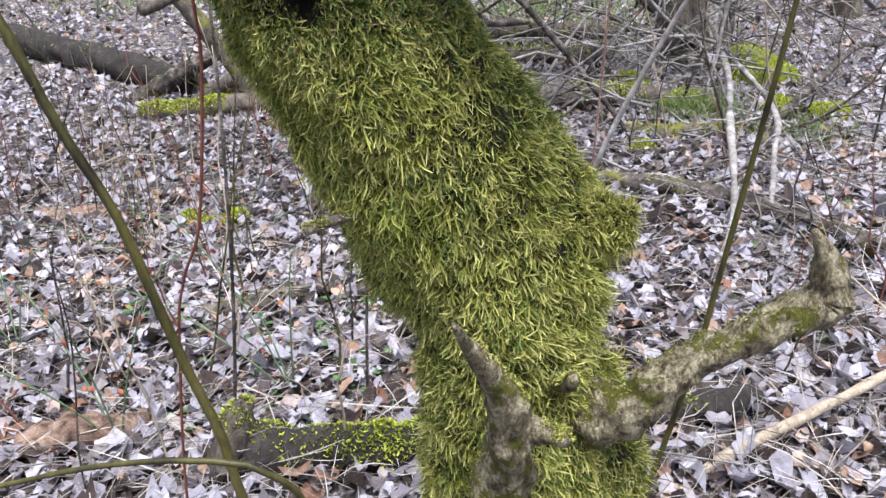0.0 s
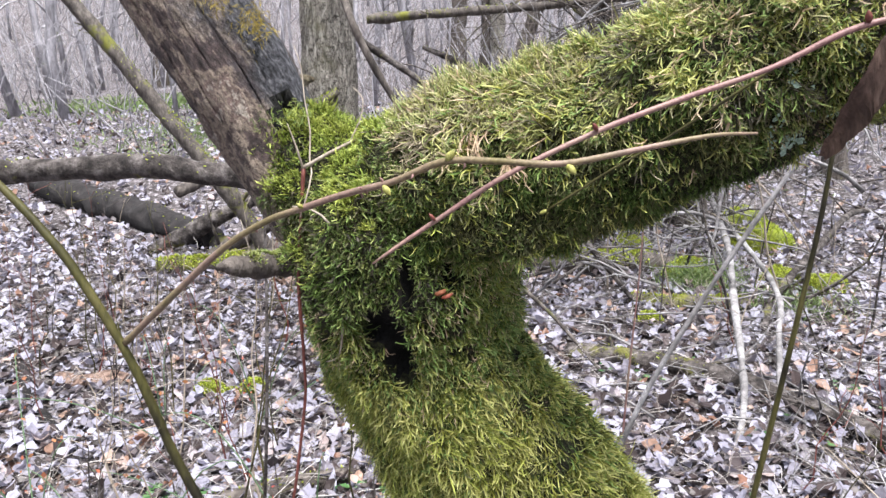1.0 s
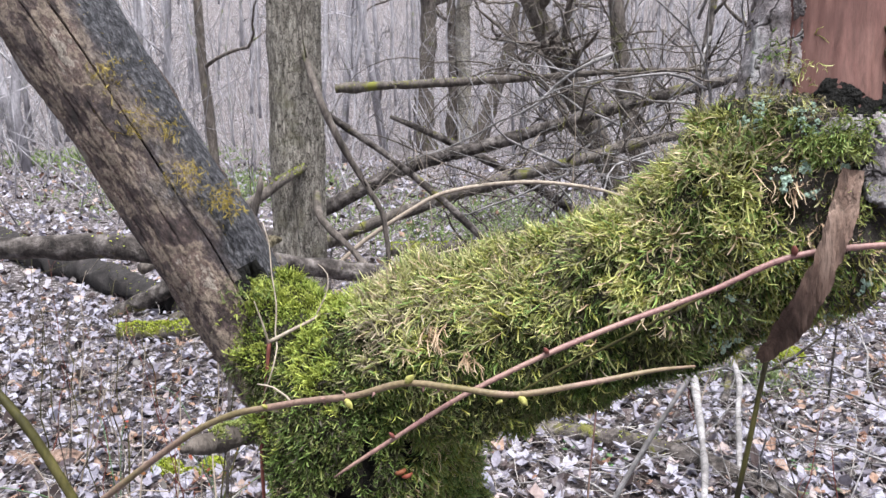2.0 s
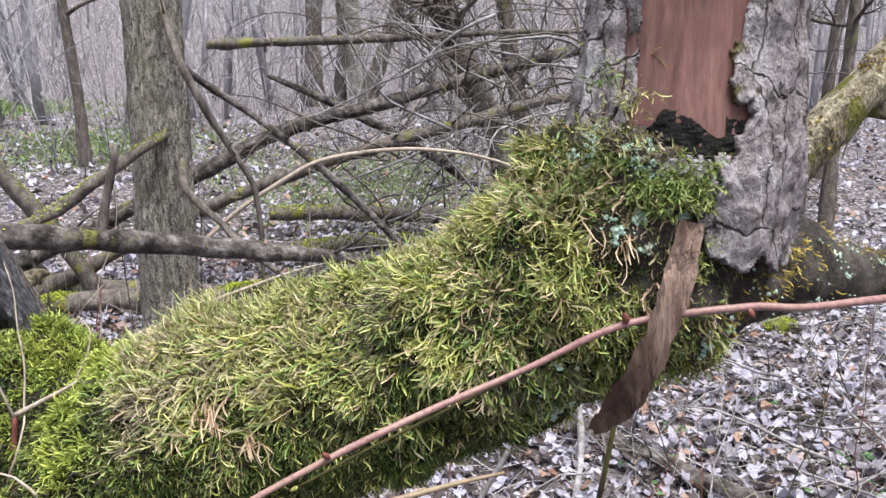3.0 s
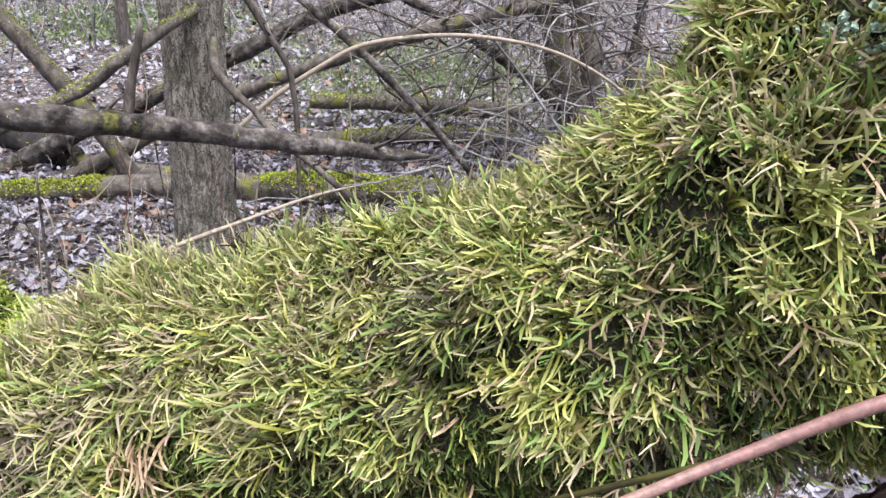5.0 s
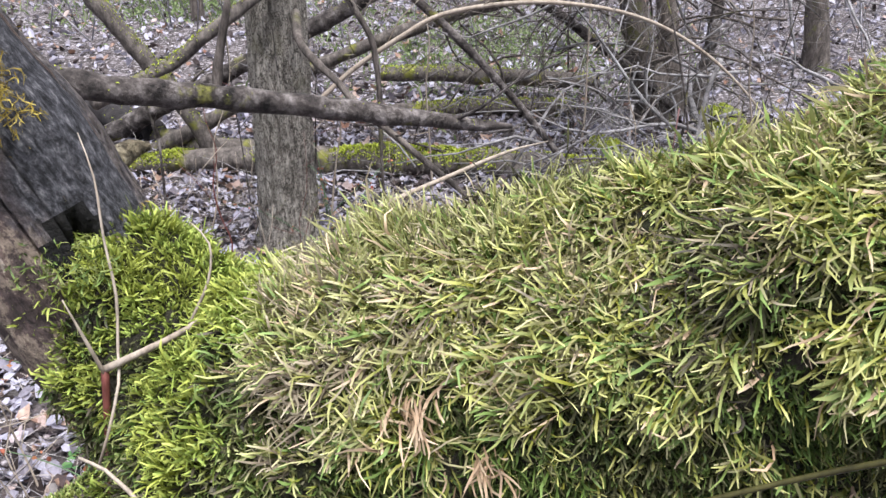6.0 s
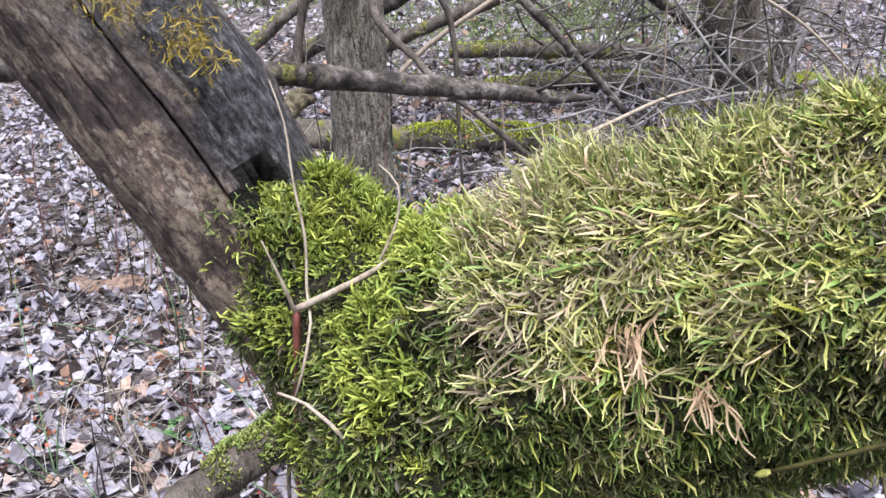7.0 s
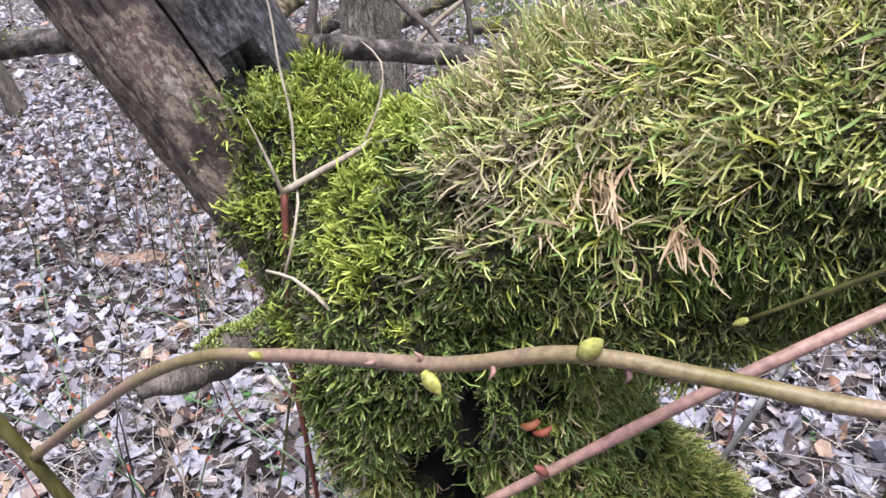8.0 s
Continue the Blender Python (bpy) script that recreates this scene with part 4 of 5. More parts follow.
spots = wave(W0 + 9.0, .02, 2) > .62
crusts(end_zone & spots & (x0 > .265), 680, .0009, .0034, LICHEN, tree, None)
crusts(seen_side & spots & (x0 > .36) & (z0 < 1.62), 480, .0008, .0024, LICHEN, tree, None)
rs = Soup()
for at in ((-.027, .765, 1.303), (-.020, .763, 1.300)):
    rs.tube([(at[0] - .005, at[1], at[2] - .002, .0015), (at[0], at[1] - .003, at[2], .0024), (at[0] + .005, at[1], at[2] + .002, .0014)], 8, .002, .2, .005)
under("red_fungus", rs, RED_LEAF, tree, "small red fungus in a bark hollow")

# upper limb behind the stem, with orange lichen
ol = Soup()
ol.tube([(.43, .80, 1.52, .035), (.52, .87, 1.585, .030), (.58, .90, 1.628, .027), (.626, .905, 1.674, .026), (.675, .91, 1.725, .024), (.80, .93, 1.84, .021), (1.1, .98, 2.05, .014), (1.4, 1.0, 2.3, .006)], 14, .01, .12, .04)
ol.tube([(.64, .905, 1.685, .010), (.72, .90, 1.68, .008), (.82, .90, 1.70, .006), (.95, .9, 1.77, .003)], 8, .02, .1, .04)
side_limb = under("side_limb", ol, STUB, tree, "upper side limb crusted with orange lichen")
pl, nl = sample(side_limb.data, 9000, lambda p, n: np.clip(.25 + wave(p, .05, 2), 0, 1) * (n[:, 1] < .4))
v, f, uv = strands(pl, nl, unit(nl + rng.normal(size=nl.shape) * .6), np.full(len(pl), .005), np.full(len(pl), .0025), 3)
part("lichen", fast_mesh("lichen", v, f, uv, LICHEN_Y), side_limb, "orange-yellow lichen", "stuff")

# ---- twigs in front of the tree ----
def cane(name, rows, mat, label, category="twig", sides=10, step=.01, rough=.06, owner=None):
    s = Soup()
    s.tube(rows, sides, step, rough, .02)
    t = thing(name, tuple(float(c) for c in rows[0][:3]), label, category)
    under("stem", s, mat, t)
    return t


def buds(owner, spots, mat, label, name="bud"):
    for (p, q, r) in spots:
        s = Soup()
        p, q = np.array(p), np.array(q)
        s.tube([(*p, r * .5), (*(p + (q - p) * .35), r), (*(p + (q - p) * .7), r * .8), (*q, r * .15)], 8, .0015)
        under(name, s, mat, owner, label)


def thorns(owner, rows, n, size, mat):
    q = glide(rows, .004)
    for i in rng.integers(3, len(q) - 3, n):
        p, t = q[i, :3], unit(q[i + 1, :3] - q[i - 1, :3])
        d = unit(np.cross(t, rng.normal(size=3)))
        s = Soup()
        s.tube([(*p, size * .3), (*(p + d * (q[i, 3] + size * .4) + t * size * .3), size * .22), (*(p + d * (q[i, 3] + size)), .0002)], 5)
        under("thorn", s, mat, owner)


STEM_ROWS = [(-.14, .83, -.03, .008), (-.165, .81, .35, .0072), (-.216, .80, .625, .0064), (-.229, .80, .721, .0062), (-.254, .80, .815, .006), (-.275, .80, .910, .0058), (-.297, .80, 1.005, .0057), (-.335, .80, 1.10, .0055), (-.372, .80, 1.215, .0053),
             (-.418, .80, 1.313, .005), (-.448, .80, 1.361, .0047), (-.502, .80, 1.427, .0043), (-.62, .79, 1.56, .0038), (-.87, .75, 1.8, .002)]
stem_thing = cane("rose_cane", STEM_ROWS, CANE, "olive-brown wild rose cane growing beside the tree", "cane")
A_ROWS = [(-.376, .800, 1.238, .0040), (-.300, .762, 1.303, .0036), (-.230, .725, 1.360, .0033), (-.180, .702, 1.390, .0031), (-.139, .680, 1.406, .0030), (-.096, .655, 1.422, .0029), (-.055, .634, 1.434, .0028), (-.012, .614, 1.452, .0027), (.03, .600, 1.453, .0027), (.075, .588, 1.452, .0026), (.13, .585, 1.462, .0022), (.18, .590, 1.470, .0017), (.215, .60, 1.470, .0010)]
sa = Soup()
sa.tube(A_ROWS, 10, .008, .05, .01)
side_a = under("side_twig", sa, TWIG_OLIVE, stem_thing, "greenish pink side twig with buds")
buds(stem_thing, [((-.010, .612, 1.453), (-.004, .608, 1.461), .0032), ((-.062, .634, 1.431), (-.056, .630, 1.424), .0030), ((-.139, .678, 1.406), (-.143, .674, 1.411), .0022), ((.078, .586, 1.451), (.084, .583, 1.445), .003)], BUD, "yellow-green swelling bud")
thorns(stem_thing, A_ROWS[2:9], 12, .0045, TWIG_PINK)
thorns(stem_thing, STEM_ROWS[2:9], 9, .006, CANE)

B_ROWS = [(.95, .80, 1.60, .0035), (.70, .70, 1.565, .0032), (.472, .66, 1.554, .0030), (.40, .655, 1.556, .0028), (.312, .657, 1.546, .0026), (.245, .660, 1.516, .0024), (.170, .645, 1.493, .0024), (.105, .63, 1.471, .0023), (.035, .617, 1.440, .0021), (-.020, .613, 1.406, .0018), (-.058, .612, 1.381, .0014), (-.070, .611, 1.373, .0006)]
twig_b = cane("pink_twig", B_ROWS, TWIG_PINK, "long pinkish bare twig crossing in front of the bough", "twig", 10, .008)
buds(twig_b, [((.312, .656, 1.547), (.309, .652, 1.556), .0028), ((.105, .628, 1.472), (.101, .624, 1.478), .0022), ((.40, .654, 1.556), (.404, .65, 1.549), .0025), ((-.020, .611, 1.407), (-.024, .608, 1.413), .0018)], TWIG_RED, "closed red-brown bud")
C_ROWS = [(.245, .662, 1.514, .0014), (.18, .70, 1.462, .0013), (.128, .717, 1.428, .0012), (.109, .724, 1.414, .0012), (.076, .735, 1.391, .001)]
sc_ = Soup()
sc_.tube(C_ROWS, 8, .01)
under("side_twig", sc_, CANE, twig_b)
buds(twig_b, [((.076, .735, 1.391), (.069, .736, 1.387), .002)], BUD, "small green tip bud")

RED_ROWS = [(-.36, .89, -.02, .0024), (-.33, .87, .5, .002), (-.284, .855, .81, .0018), (-.261, .85, .90, .0018), (-.226, .842, .976, .0018), (-.193, .836, 1.14, .0018), (-.188, .832, 1.205, .0018), (-.186, .825, 1.30, .002), (-.178, .825, 1.37, .0021), (-.173, .829, 1.423, .0023)]
red_twig = cane("red_stem", RED_ROWS, TWIG_RED, "thin straight red-brown stem leaning on the mossy fork", "twig", 10, .01)
for rows in ([(-.173, .829, 1.423, .0023), (-.146, .828, 1.437, .0021), (-.123, .834, 1.448, .0018), (-.097, .848, 1.464, .0012)], [(-.173, .828, 1.42, .0013), (-.178, .824, 1.445, .001), (-.186, .824, 1.47, .0004)],
             [(-.123, .836, 1.449, .001), (-.111, .842, 1.474, .0008), (-.110, .848, 1.494, .0006), (-.121, .853, 1.505, .0003)]):
    s = Soup()
    s.tube(rows, 8, .006, .06, .01)
    under("side_twig", s, TWIG_PALE, red_twig, "grey-pink broken side twig")
pale_twig = cane("pale_stalk", [(-.173, .80, 1.375, .0008), (-.167, .806, 1.393, .0009), (-.163, .822, 1.418, .0009), (-.168, .838, 1.430, .0009), (-.168, .848, 1.461, .0009), (-.174, .858, 1.493, .0008), (-.178, .868, 1.526, .0006), (-.186, .875, 1.55, .0003)], TWIG_PALE, "dry pale stalk standing in the moss", "twig", 8)
curl = cane("curled_stalk", [(-0.179, 0.795, 1.387, 0.0009), (-0.160, 0.785, 1.387, 0.0010), (-0.145, 0.776, 1.381, 0.0012), (-0.132, 0.771, 1.366, 0.0013), (-0.127, 0.769, 1.352, 0.0013), (-0.124, 0.768, 1.336, 0.0013), (-.131, .775, 1.255, .0012), (-.140, .79, 1.224, .001), (-.155, .80, 1.215, .0007)], TWIG_PALE, "dry curled stalk hanging on the moss", "twig", 8)
stick = cane("bare_stick", [(-.06, .85, 1.478, .0018), (-.03, .885, 1.496, .0017), (.03, .955, 1.503, .0015), (.07, 1.01, 1.503, .0012), (.103, 1.05, 1.50, .0005)], TWIG_PALE, "thin bare stick lying across the bough moss", "twig", 8)


# ---- fallen wood and trees ----
def log(name, rows, mat, label, category="log", moss=0, moss_len=.02, moss_w=.006, sides=22, step=.05, rough=.16, size=.14, twigs=0, twig_len=.5, down=False):
    s = Soup()
    q = s.tube(rows, sides, step, rough, size)
    for i in range(twigs):
        k = rng.integers(1, len(q) - 1)
        p, r = q[k, :3], q[k, 3]
        d = unit(rng.normal(size=3) + np.array([0, -.2, .7]))
        spray(s, p, d, twig_len * rng.uniform(.4, 1.1), r * .32, 1)
    at = np.array(rows[0][:3], float)
    t = thing(name, tuple(at), label, category)
    body = under("wood", s, mat, t)
    if moss:
        p, n = sample(body.data, moss * 3, lambda p, n: np.clip(n[:, 2] * 1.6, 0, 1) * np.clip(.55 + 1.1 * wave(p + at, .5, 2), 0, 1))
        k = len(p)
        v, f, uv = strands(p, unit(n + rng.normal(size=(k, 3)) * .5), unit(n * .6 + rng.normal(size=(k, 3)) * .5), moss_len * rng.uniform(.6, 1.3, k), moss_w * rng.uniform(.7, 1.3, k), 3)
        part("moss", fast_mesh("moss", v, f, uv, MOSS_FAR), t, "bright green moss on the upper side", "stuff")
    return t


def spray(s, p, d, length, r, depth, sides=5, droop=.0, seg=.16):
    """A crooked branch with side twigs, added to a soup."""
    n = max(3, int(length / seg))
    pts, q, w = [], np.array(p, float), unit(np.array(d, float))
    for k in range(n + 1):
        pts.append((*q, max(r * (1 - .8 * k / n), .0012)))
        w = unit(w + rng.normal(size=3) * .2 + np.array([0, 0, -droop]))
        q = q + w * length / n
    s.tube(pts, sides)
    if depth > 0:
        for k in range(rng.integers(2, 5)):
            i = rng.integers(1, n)
            dd = unit(unit(np.array(pts[i + 1][:3]) - np.array(pts[i][:3])) + rng.normal(size=3) * .75)
            spray(s, pts[i][:3], dd, length * rng.uniform(.3, .6), pts[i][3] * .6, depth - 1, max(3, sides - 1), droop, seg)


def g(x, y, r=0.0, up=0.0):
    return (x, y, float(ground_z(x, y)) + up, r)


# grey standing tree
grey_tree = thing("grey_tree", (-.88, 4.42, float(ground_z(-.88, 4.42))), "straight grey tree with finely furrowed bark and green foot", "tree")


def furrows(rr, s, a):
    q = np.stack([np.cos(a) * .4, np.sin(a) * .4, s * .10], -1)
    return rr + .012 * np.abs(wave(q, .035, 2)) - .006


s = Soup()
s.tube([(-.90, 4.42, -.15, .21), (-.885, 4.42, .05, .178), (-.88, 4.42, .3, .160), (-.875, 4.42, .8, .152), (-.868, 4.42, 1.3, .148), (-.86, 4.42, 2.0, .145), (-.855, 4.42, 3.0, .14), (-.83, 4.42, 5, .12), (-.8, 4.42, 9, .05)], 90, .03, .03, .2, furrows)
gt_me = under("trunk", s, BARK_GREY, grey_tree)
s = Soup()
for z, d in ((2.9, (.6, -.3, .5)), (3.3, (-.7, -.2, .6)), (3.8, (.2, -.8, .6)), (4.6, (-.5, .3, .7)), (5.2, (.8, .2, .6)), (6.0, (-.6, -.5, .8)), (6.8, (.3, .4, .9))):
    spray(s, (-.84, 4.42, z), d, 1.9, .04, 2)
under("crown", s, DEAD_GREY, grey_tree)
p, n = sample(gt_me.data, 9000, lambda p, n: np.clip(.45 - p[:, 2], 0, 1) * (n[:, 0] > .1) + .25 * (p[:, 2] < .1))
v, f, uv = strands(p, n, unit(n + rng.normal(size=n.shape) * .5), np.full(len(p), .012), np.full(len(p), .005), 3)
part("moss", fast_mesh("moss", v, f, uv, MOSS_FAR), grey_tree, "green moss on the foot", "stuff")

log("fallen_tree", [(-5.8, 3.0, -.03, .075), (-4.9, 3.1, .62, .065), (-3.9, 3.2, 1.04, .056), (-2.9, 3.2, 1.14, .053), (-2.1, 3.2, 1.137, .052), (-1.6, 3.15, 1.155, .052), (-1.32, 3.06, 1.165, .050), (-1.09, 3.12, 1.118, .050), (-.71, 3.5, 1.005, .048), (-.27, 3.6, .93, .044), (-.056, 3.68, .893, .034), (.16, 3.74, .855, .026), (.30, 3.78, .84, .010)],
    DEAD_GREY, "long fallen dead trunk caught above the ground", "log", 500, .012, .006, 22, .04, twigs=6)
log("leaning_tree", [(-1.70, 5.92, -.05, .075), (-1.80, 5.88, .22, .07), (-1.92, 5.85, .46, .067), (-2.07, 5.8, .74, .065), (-2.55, 5.8, 1.38, .062), (-3.0, 5.8, 2.0, .058), (-3.6, 5.75, 2.75, .05), (-4.3, 5.7, 3.6, .03), (-4.6, 5.7, 4.2, .01)],
    DEAD_MOSSY, "thin leaning dead trunk with yellow-green moss", "tree", 2600, .014, .007, 20, .04, twigs=3)
log("leaning_branch", [(-1.46, 3.55, .98, .028), (-1.257, 3.95, 1.084, .033), (-1.12, 4.02, 1.19, .032), (-.983, 4.1, 1.296, .030), (-.86, 4.2, 1.38, .028), (-.80, 4.28, 1.42, .020)], DEAD_MOSSY, "mossy dead branch leaning against the grey tree", "branch", 500, .012, .006, 14, .04)
log("broken_branch", [(-1.04, 3.86, .98, .024), (-1.02, 3.87, 1.10, .022), (-.99, 3.88, 1.22, .021), (-.955, 3.88, 1.35, .016), (-.95, 3.88, 1.40, .008)], BARK_DARK, "short dark broken branch standing on the dead trunk", "branch", sides=12, step=.03)
log("hanging_branch", [(-.78, 4.28, 2.05, .020), (-.651, 4.0, 1.779, .017), (-.60, 4.0, 1.66, .017), (-.538, 4, 1.533, .017), (-.42, 4, 1.33, .017), (-.345, 4, 1.20, .016), (-.326, 4, 1.10, .015), (-.31, 3.98, .93, .013), (-.30, 3.9, .6, .008), (-.28, 3.9, .05, .005)], BARK_DARK, "dark dead branch hanging from the grey tree", "branch", sides=12, step=.04, twigs=3, twig_len=.35)
log("hanging_branch", [(-.74, 4.30, 1.27, .026), (-.693, 4.1, 1.169, .022), (-.60, 4.0, 1.08, .022), (-.50, 3.95, 1.0, .021), (-.398, 3.9, .9, .02), (-.15, 3.8, .72, .016), (.3, 3.7, .35, .01), (.6, 3.6, .02, .006)], BARK_DARK, "dark forked dead branch sagging to the ground", "branch", sides=12, step=.04, twigs=5, twig_len=.4)
log("arching_cane", [(*g(-1.0, 4.3)[:3], .014), (-.80, 4.4, .62, .014), (-.584, 4.5, .892, .0135), (-.235, 4.5, 1.136, .0125), (.038, 4.5, 1.263, .012), (.545, 4.5, 1.309, .011), (1.059, 4.5, 1.216, .0095), (1.5, 4.5, .95, .007), (1.9, 4.5, .5, .004), (2.1, 4.5, .05, .002)], TWIG_PALE, "pale grey cane arching over the dead wood", "cane", sides=10, step=.05, rough=.05, twigs=5, twig_len=.5)
log("diagonal_branch", [(-.78, 4.66, 1.78, .020), (-.697, 4.7, 1.693, .022), (-.369, 4.7, 1.464, .022), (0, 4.7, 1.157, .022), (.4, 4.7, .75, .02), (.85, 4.7, .2, .016), (1.0, 4.7, .0, .01)], DEAD_GREY, "bleached dead branch leaning on the grey tree", "branch", sides=14, step=.04, twigs=4, twig_len=.5)
log("fallen_log", [(*g(-3.0, 6.5)[:3], .07), (-2.0, 6.5, .47, .066), (-.981, 6.5, .979, .062), (-.341, 6.5, 1.298, .06), (.339, 6.5, 1.472, .058), (1.021, 6.5, 1.669, .055), (1.9, 6.6, 1.9, .05), (2.6, 6.7, 2.05, .035)], DEAD_GREY, "long fallen trunk lying high on the brushwood", "log", 250, .016, .009, 18, .06, twigs=5)
log("fallen_log", [(*g(-2.4, 6.3)[:3], .06), (-.95, 6.3, .70, .055), (.036, 6.3, 1.06, .052), (.92, 6.35, 1.30, .05), (1.8, 6.5, 1.52, .04), (2.5, 6.6, 1.6, .02)], DEAD_MOSSY, "second fallen trunk with moss patches", "log", 300, .016, .009, 18, .06, twigs=5)
log("mossy_pole", [(-.96, 6.6, 1.955, .034), (-.90, 6.6, 1.96, .04), (-.4, 6.6, 1.985, .036), (.2, 6.6, 2.01, .034), (.843, 6.6, 2.044, .03), (1.6, 6.6, 2.09, .024), (2.4, 6.7, 2.1, .012)], DEAD_MOSSY, "mossy dead pole lying across the branches", "log", 260, .016, .009, 14, .05, twigs=3)
log("mossy_log", [g(-2.6, 5.75, .08, .05), g(-1.6, 5.8, .105, .09), g(-.8, 5.85, .11, .10), g(-.1, 5.75, .108, .10), g(.5, 5.6, .10, .09), g(1.2, 5.5, .085, .07), g(1.7, 5.4, .05, .04)], DEAD_MOSSY, "fallen log under a thick coat of bright moss", "log", 9000, .026, .011, 20, .06)
log("mossy_log", [g(-.6, 7.4, .07, .05), g(.4, 7.5, .09, .07), g(1.2, 7.6, .08, .06)], DEAD_MOSSY, "short mossy log in the grass", "log", 1000, .026, .012, 16, .06)
log("mossy_log", [g(-.7, 8.3, .07, .25), g(.3, 8.4, .09, .22), g(1.6, 8.6, .08, .15)], DEAD_MOSSY, "mossy log farther off in the wood", "log", 900, .026, .013, 16, .06)
log("blackened_log", [g(-5.8, 9.5, .17, .12), g(-4.4, 8.4, .165, .12), g(-3.4, 7.5, .155, .11), g(-2.75, 6.85, .14, .10), g(-2.45, 6.6, .10, .08)], BURNT, "blackened rotten log on the leaves", "log", 150, .02, .01, 20, .07)
log("grey_log", [g(-2.6, 6.7, .07, .05), g(-1.9, 6.3, .08, .06), g(-1.2, 6.1, .07, .05)], DEAD_MOSSY, "grey log with green moss behind the dead trunk", "log", 300, .018, .009, 16, .06)
log("side_log", [g(.45, 3.86, .04, .03), g(.64, 3.77, .05, .04), g(1.13, 3.46, .052, .04), g(1.54, 2.95, .05, .04), g(1.9, 2.4, .048, .04), g(2.2, 1.9, .03, .03)], DEAD_GREY, "grey fallen log with moss at one end", "log", 260, .014, .007, 18, .05, twigs=4, twig_len=.35)
log("low_log", [g(-.62, 1.66, .05, .06), g(-.5, 1.64, .062, .055), g(-.3, 1.64, .058, .05), g(-.05, 1.64, .055, .05), g(.25, 1.68, .05, .045), g(.8, 1.8, .04, .04)], BURNT, "low blackened log dotted with green lichen and moss", "log", 5200, .013, .005, 20, .03, rough=.2, size=.08)
log("stump_splinter", [g(-.60, 1.62, .05, -.02), g(-.585, 1.63, .058, .07), g(-.56, 1.64, .05, .15), g(-.53, 1.66, .02, .20)], BARK_DARK, "broken mossy stump splinter on the ground", "stump", 1200, .012, .005, sides=14, step=.02, rough=.25, size=.05)
log("bleached_log", [g(-1.22, 1.72, .045, .02), g(-1.1, 1.75, .055, .03), g(-.98, 1.78, .05, .035), g(-.9, 1.83, .035, .04)], WOOD_STRIP, "bleached broken piece of log", "log", sides=16, step=.02, rough=.22, size=.06)
log("short_log", [g(-.98, 2.42, .03, .02), g(-.75, 2.5, .035, .025), g(-.5, 2.62, .03, .025)], BARK_DARK, "short dark rotten log on the leaves", "log", 80, .012, .006, 14, .04)
log("mossy_log", [g(.95, 4.75, .05, .03), g(1.3, 4.6, .06, .04), g(1.65, 4.65, .045, .03)], DEAD_MOSSY, "short mossy log among dead twigs", "log", 500, .02, .009, 16, .05)
log("mossy_log", [g(.35, 5.75, .07, .05), g(.6, 5.72, .085, .06), g(.8, 5.72, .07, .05)], DEAD_MOSSY, "stubby fallen log covered with green moss", "log", 500, .02, .01, 16, .05)
log("bare_branch", [(*g(.45, 1.42)[:3], .012), g(.63, 1.56, .014, .03), g(.9, 1.70, .015, .07), g(1.16, 1.83, .016, .12), g(1.6, 2.1, .015, .18), g(2.1, 2.4, .010, .05)], TWIG_PALE, "pale barkless branch on the ground", "branch", sides=12, step=.04, twigs=4, twig_len=.4)
log("dark_branch", [g(-2.6, 3.9, .02, .02), g(-2.3, 3.45, .03, .03), g(-2.0, 3.1, .028, .03), g(-1.85, 2.95, .015, .02)], BURNT, "dark rotten branch on the leaves", "branch", sides=12, step=.04)

# bark slab on the leaves
slab = thing("bark_slab", (-2.03, 3.58, float(ground_z(-2.03, 3.58)) + .03), "pale brown slab of fallen bark", "bark")
bm = bmesh.new()
bmesh.ops.create_grid(bm, x_segments=16, y_segments=5, size=.5)
for v_ in bm.verts:
    x, y = v_.co.x, v_.co.y
    v_.co = Vector((x * .38 * (1 - .15 * abs(y)), y * .13 * (1 + .2 * math.sin(x * 9)), .03 - .10 * y * y + .012 * math.sin(7 * x)))
bmesh.ops.solidify(bm, geom=bm.faces[:], thickness=.012)
me = bpy.data.meshes.new("slab")
bm.to_mesh(me)
bm.free()
me.materials.append(WOOD_STRIP)
part("slab", me, slab)


def bare_tree(name, base, lean, height, r, mat, label, boughs=9, moss=0, depth=1):
    x, y = base
    z = float(ground_z(x, y))
    t = thing(name, (x, y, z), label, "tree")
    rows, wob = [(x, y, z - .15, r * 1.35)], rng.normal(size=2) * .05
    for k in range(1, 9):
        h = height * k / 8
        rows.append((x + lean[0] * h + .12 * math.sin(k * 1.3 + wob[0] * 40) * r * 4, y + lean[1] * h + .1 * math.sin(k * .9 + wob[1] * 40) * r * 4, z + h, r * (1 - .8 * (k / 8) ** 1.2)))
    s = Soup()
    q = s.tube(rows, 18, .15, .12, .3)
    tr = under("trunk", s, mat, t)
    s = Soup()
    for k in range(boughs):
        i = rng.integers(len(q) // 4, len(q) - 1)
        spray(s, q[i, :3], (rng.normal(), rng.normal(), .9), height * rng.uniform(.14, .3), q[i, 3] * .45, depth + 1)
    under("crown", s, mat, t, "", "stuff")
    if moss:
        p, n = sample(tr.data, moss * 3, lambda p, n: np.clip(1.6 - p[:, 2], 0, 1) * np.clip(.5 + wave(p, .5), 0, 1))
        k = len(p)
        v, f, uv = strands(p, n, unit(n + rng.normal(size=n.shape) * .5), np.full(k, .02), np.full(k, .011), 3)
        part("moss", fast_mesh("moss", v, f, uv, MOSS_FAR), t, "green moss on the foot", "stuff")
    return t


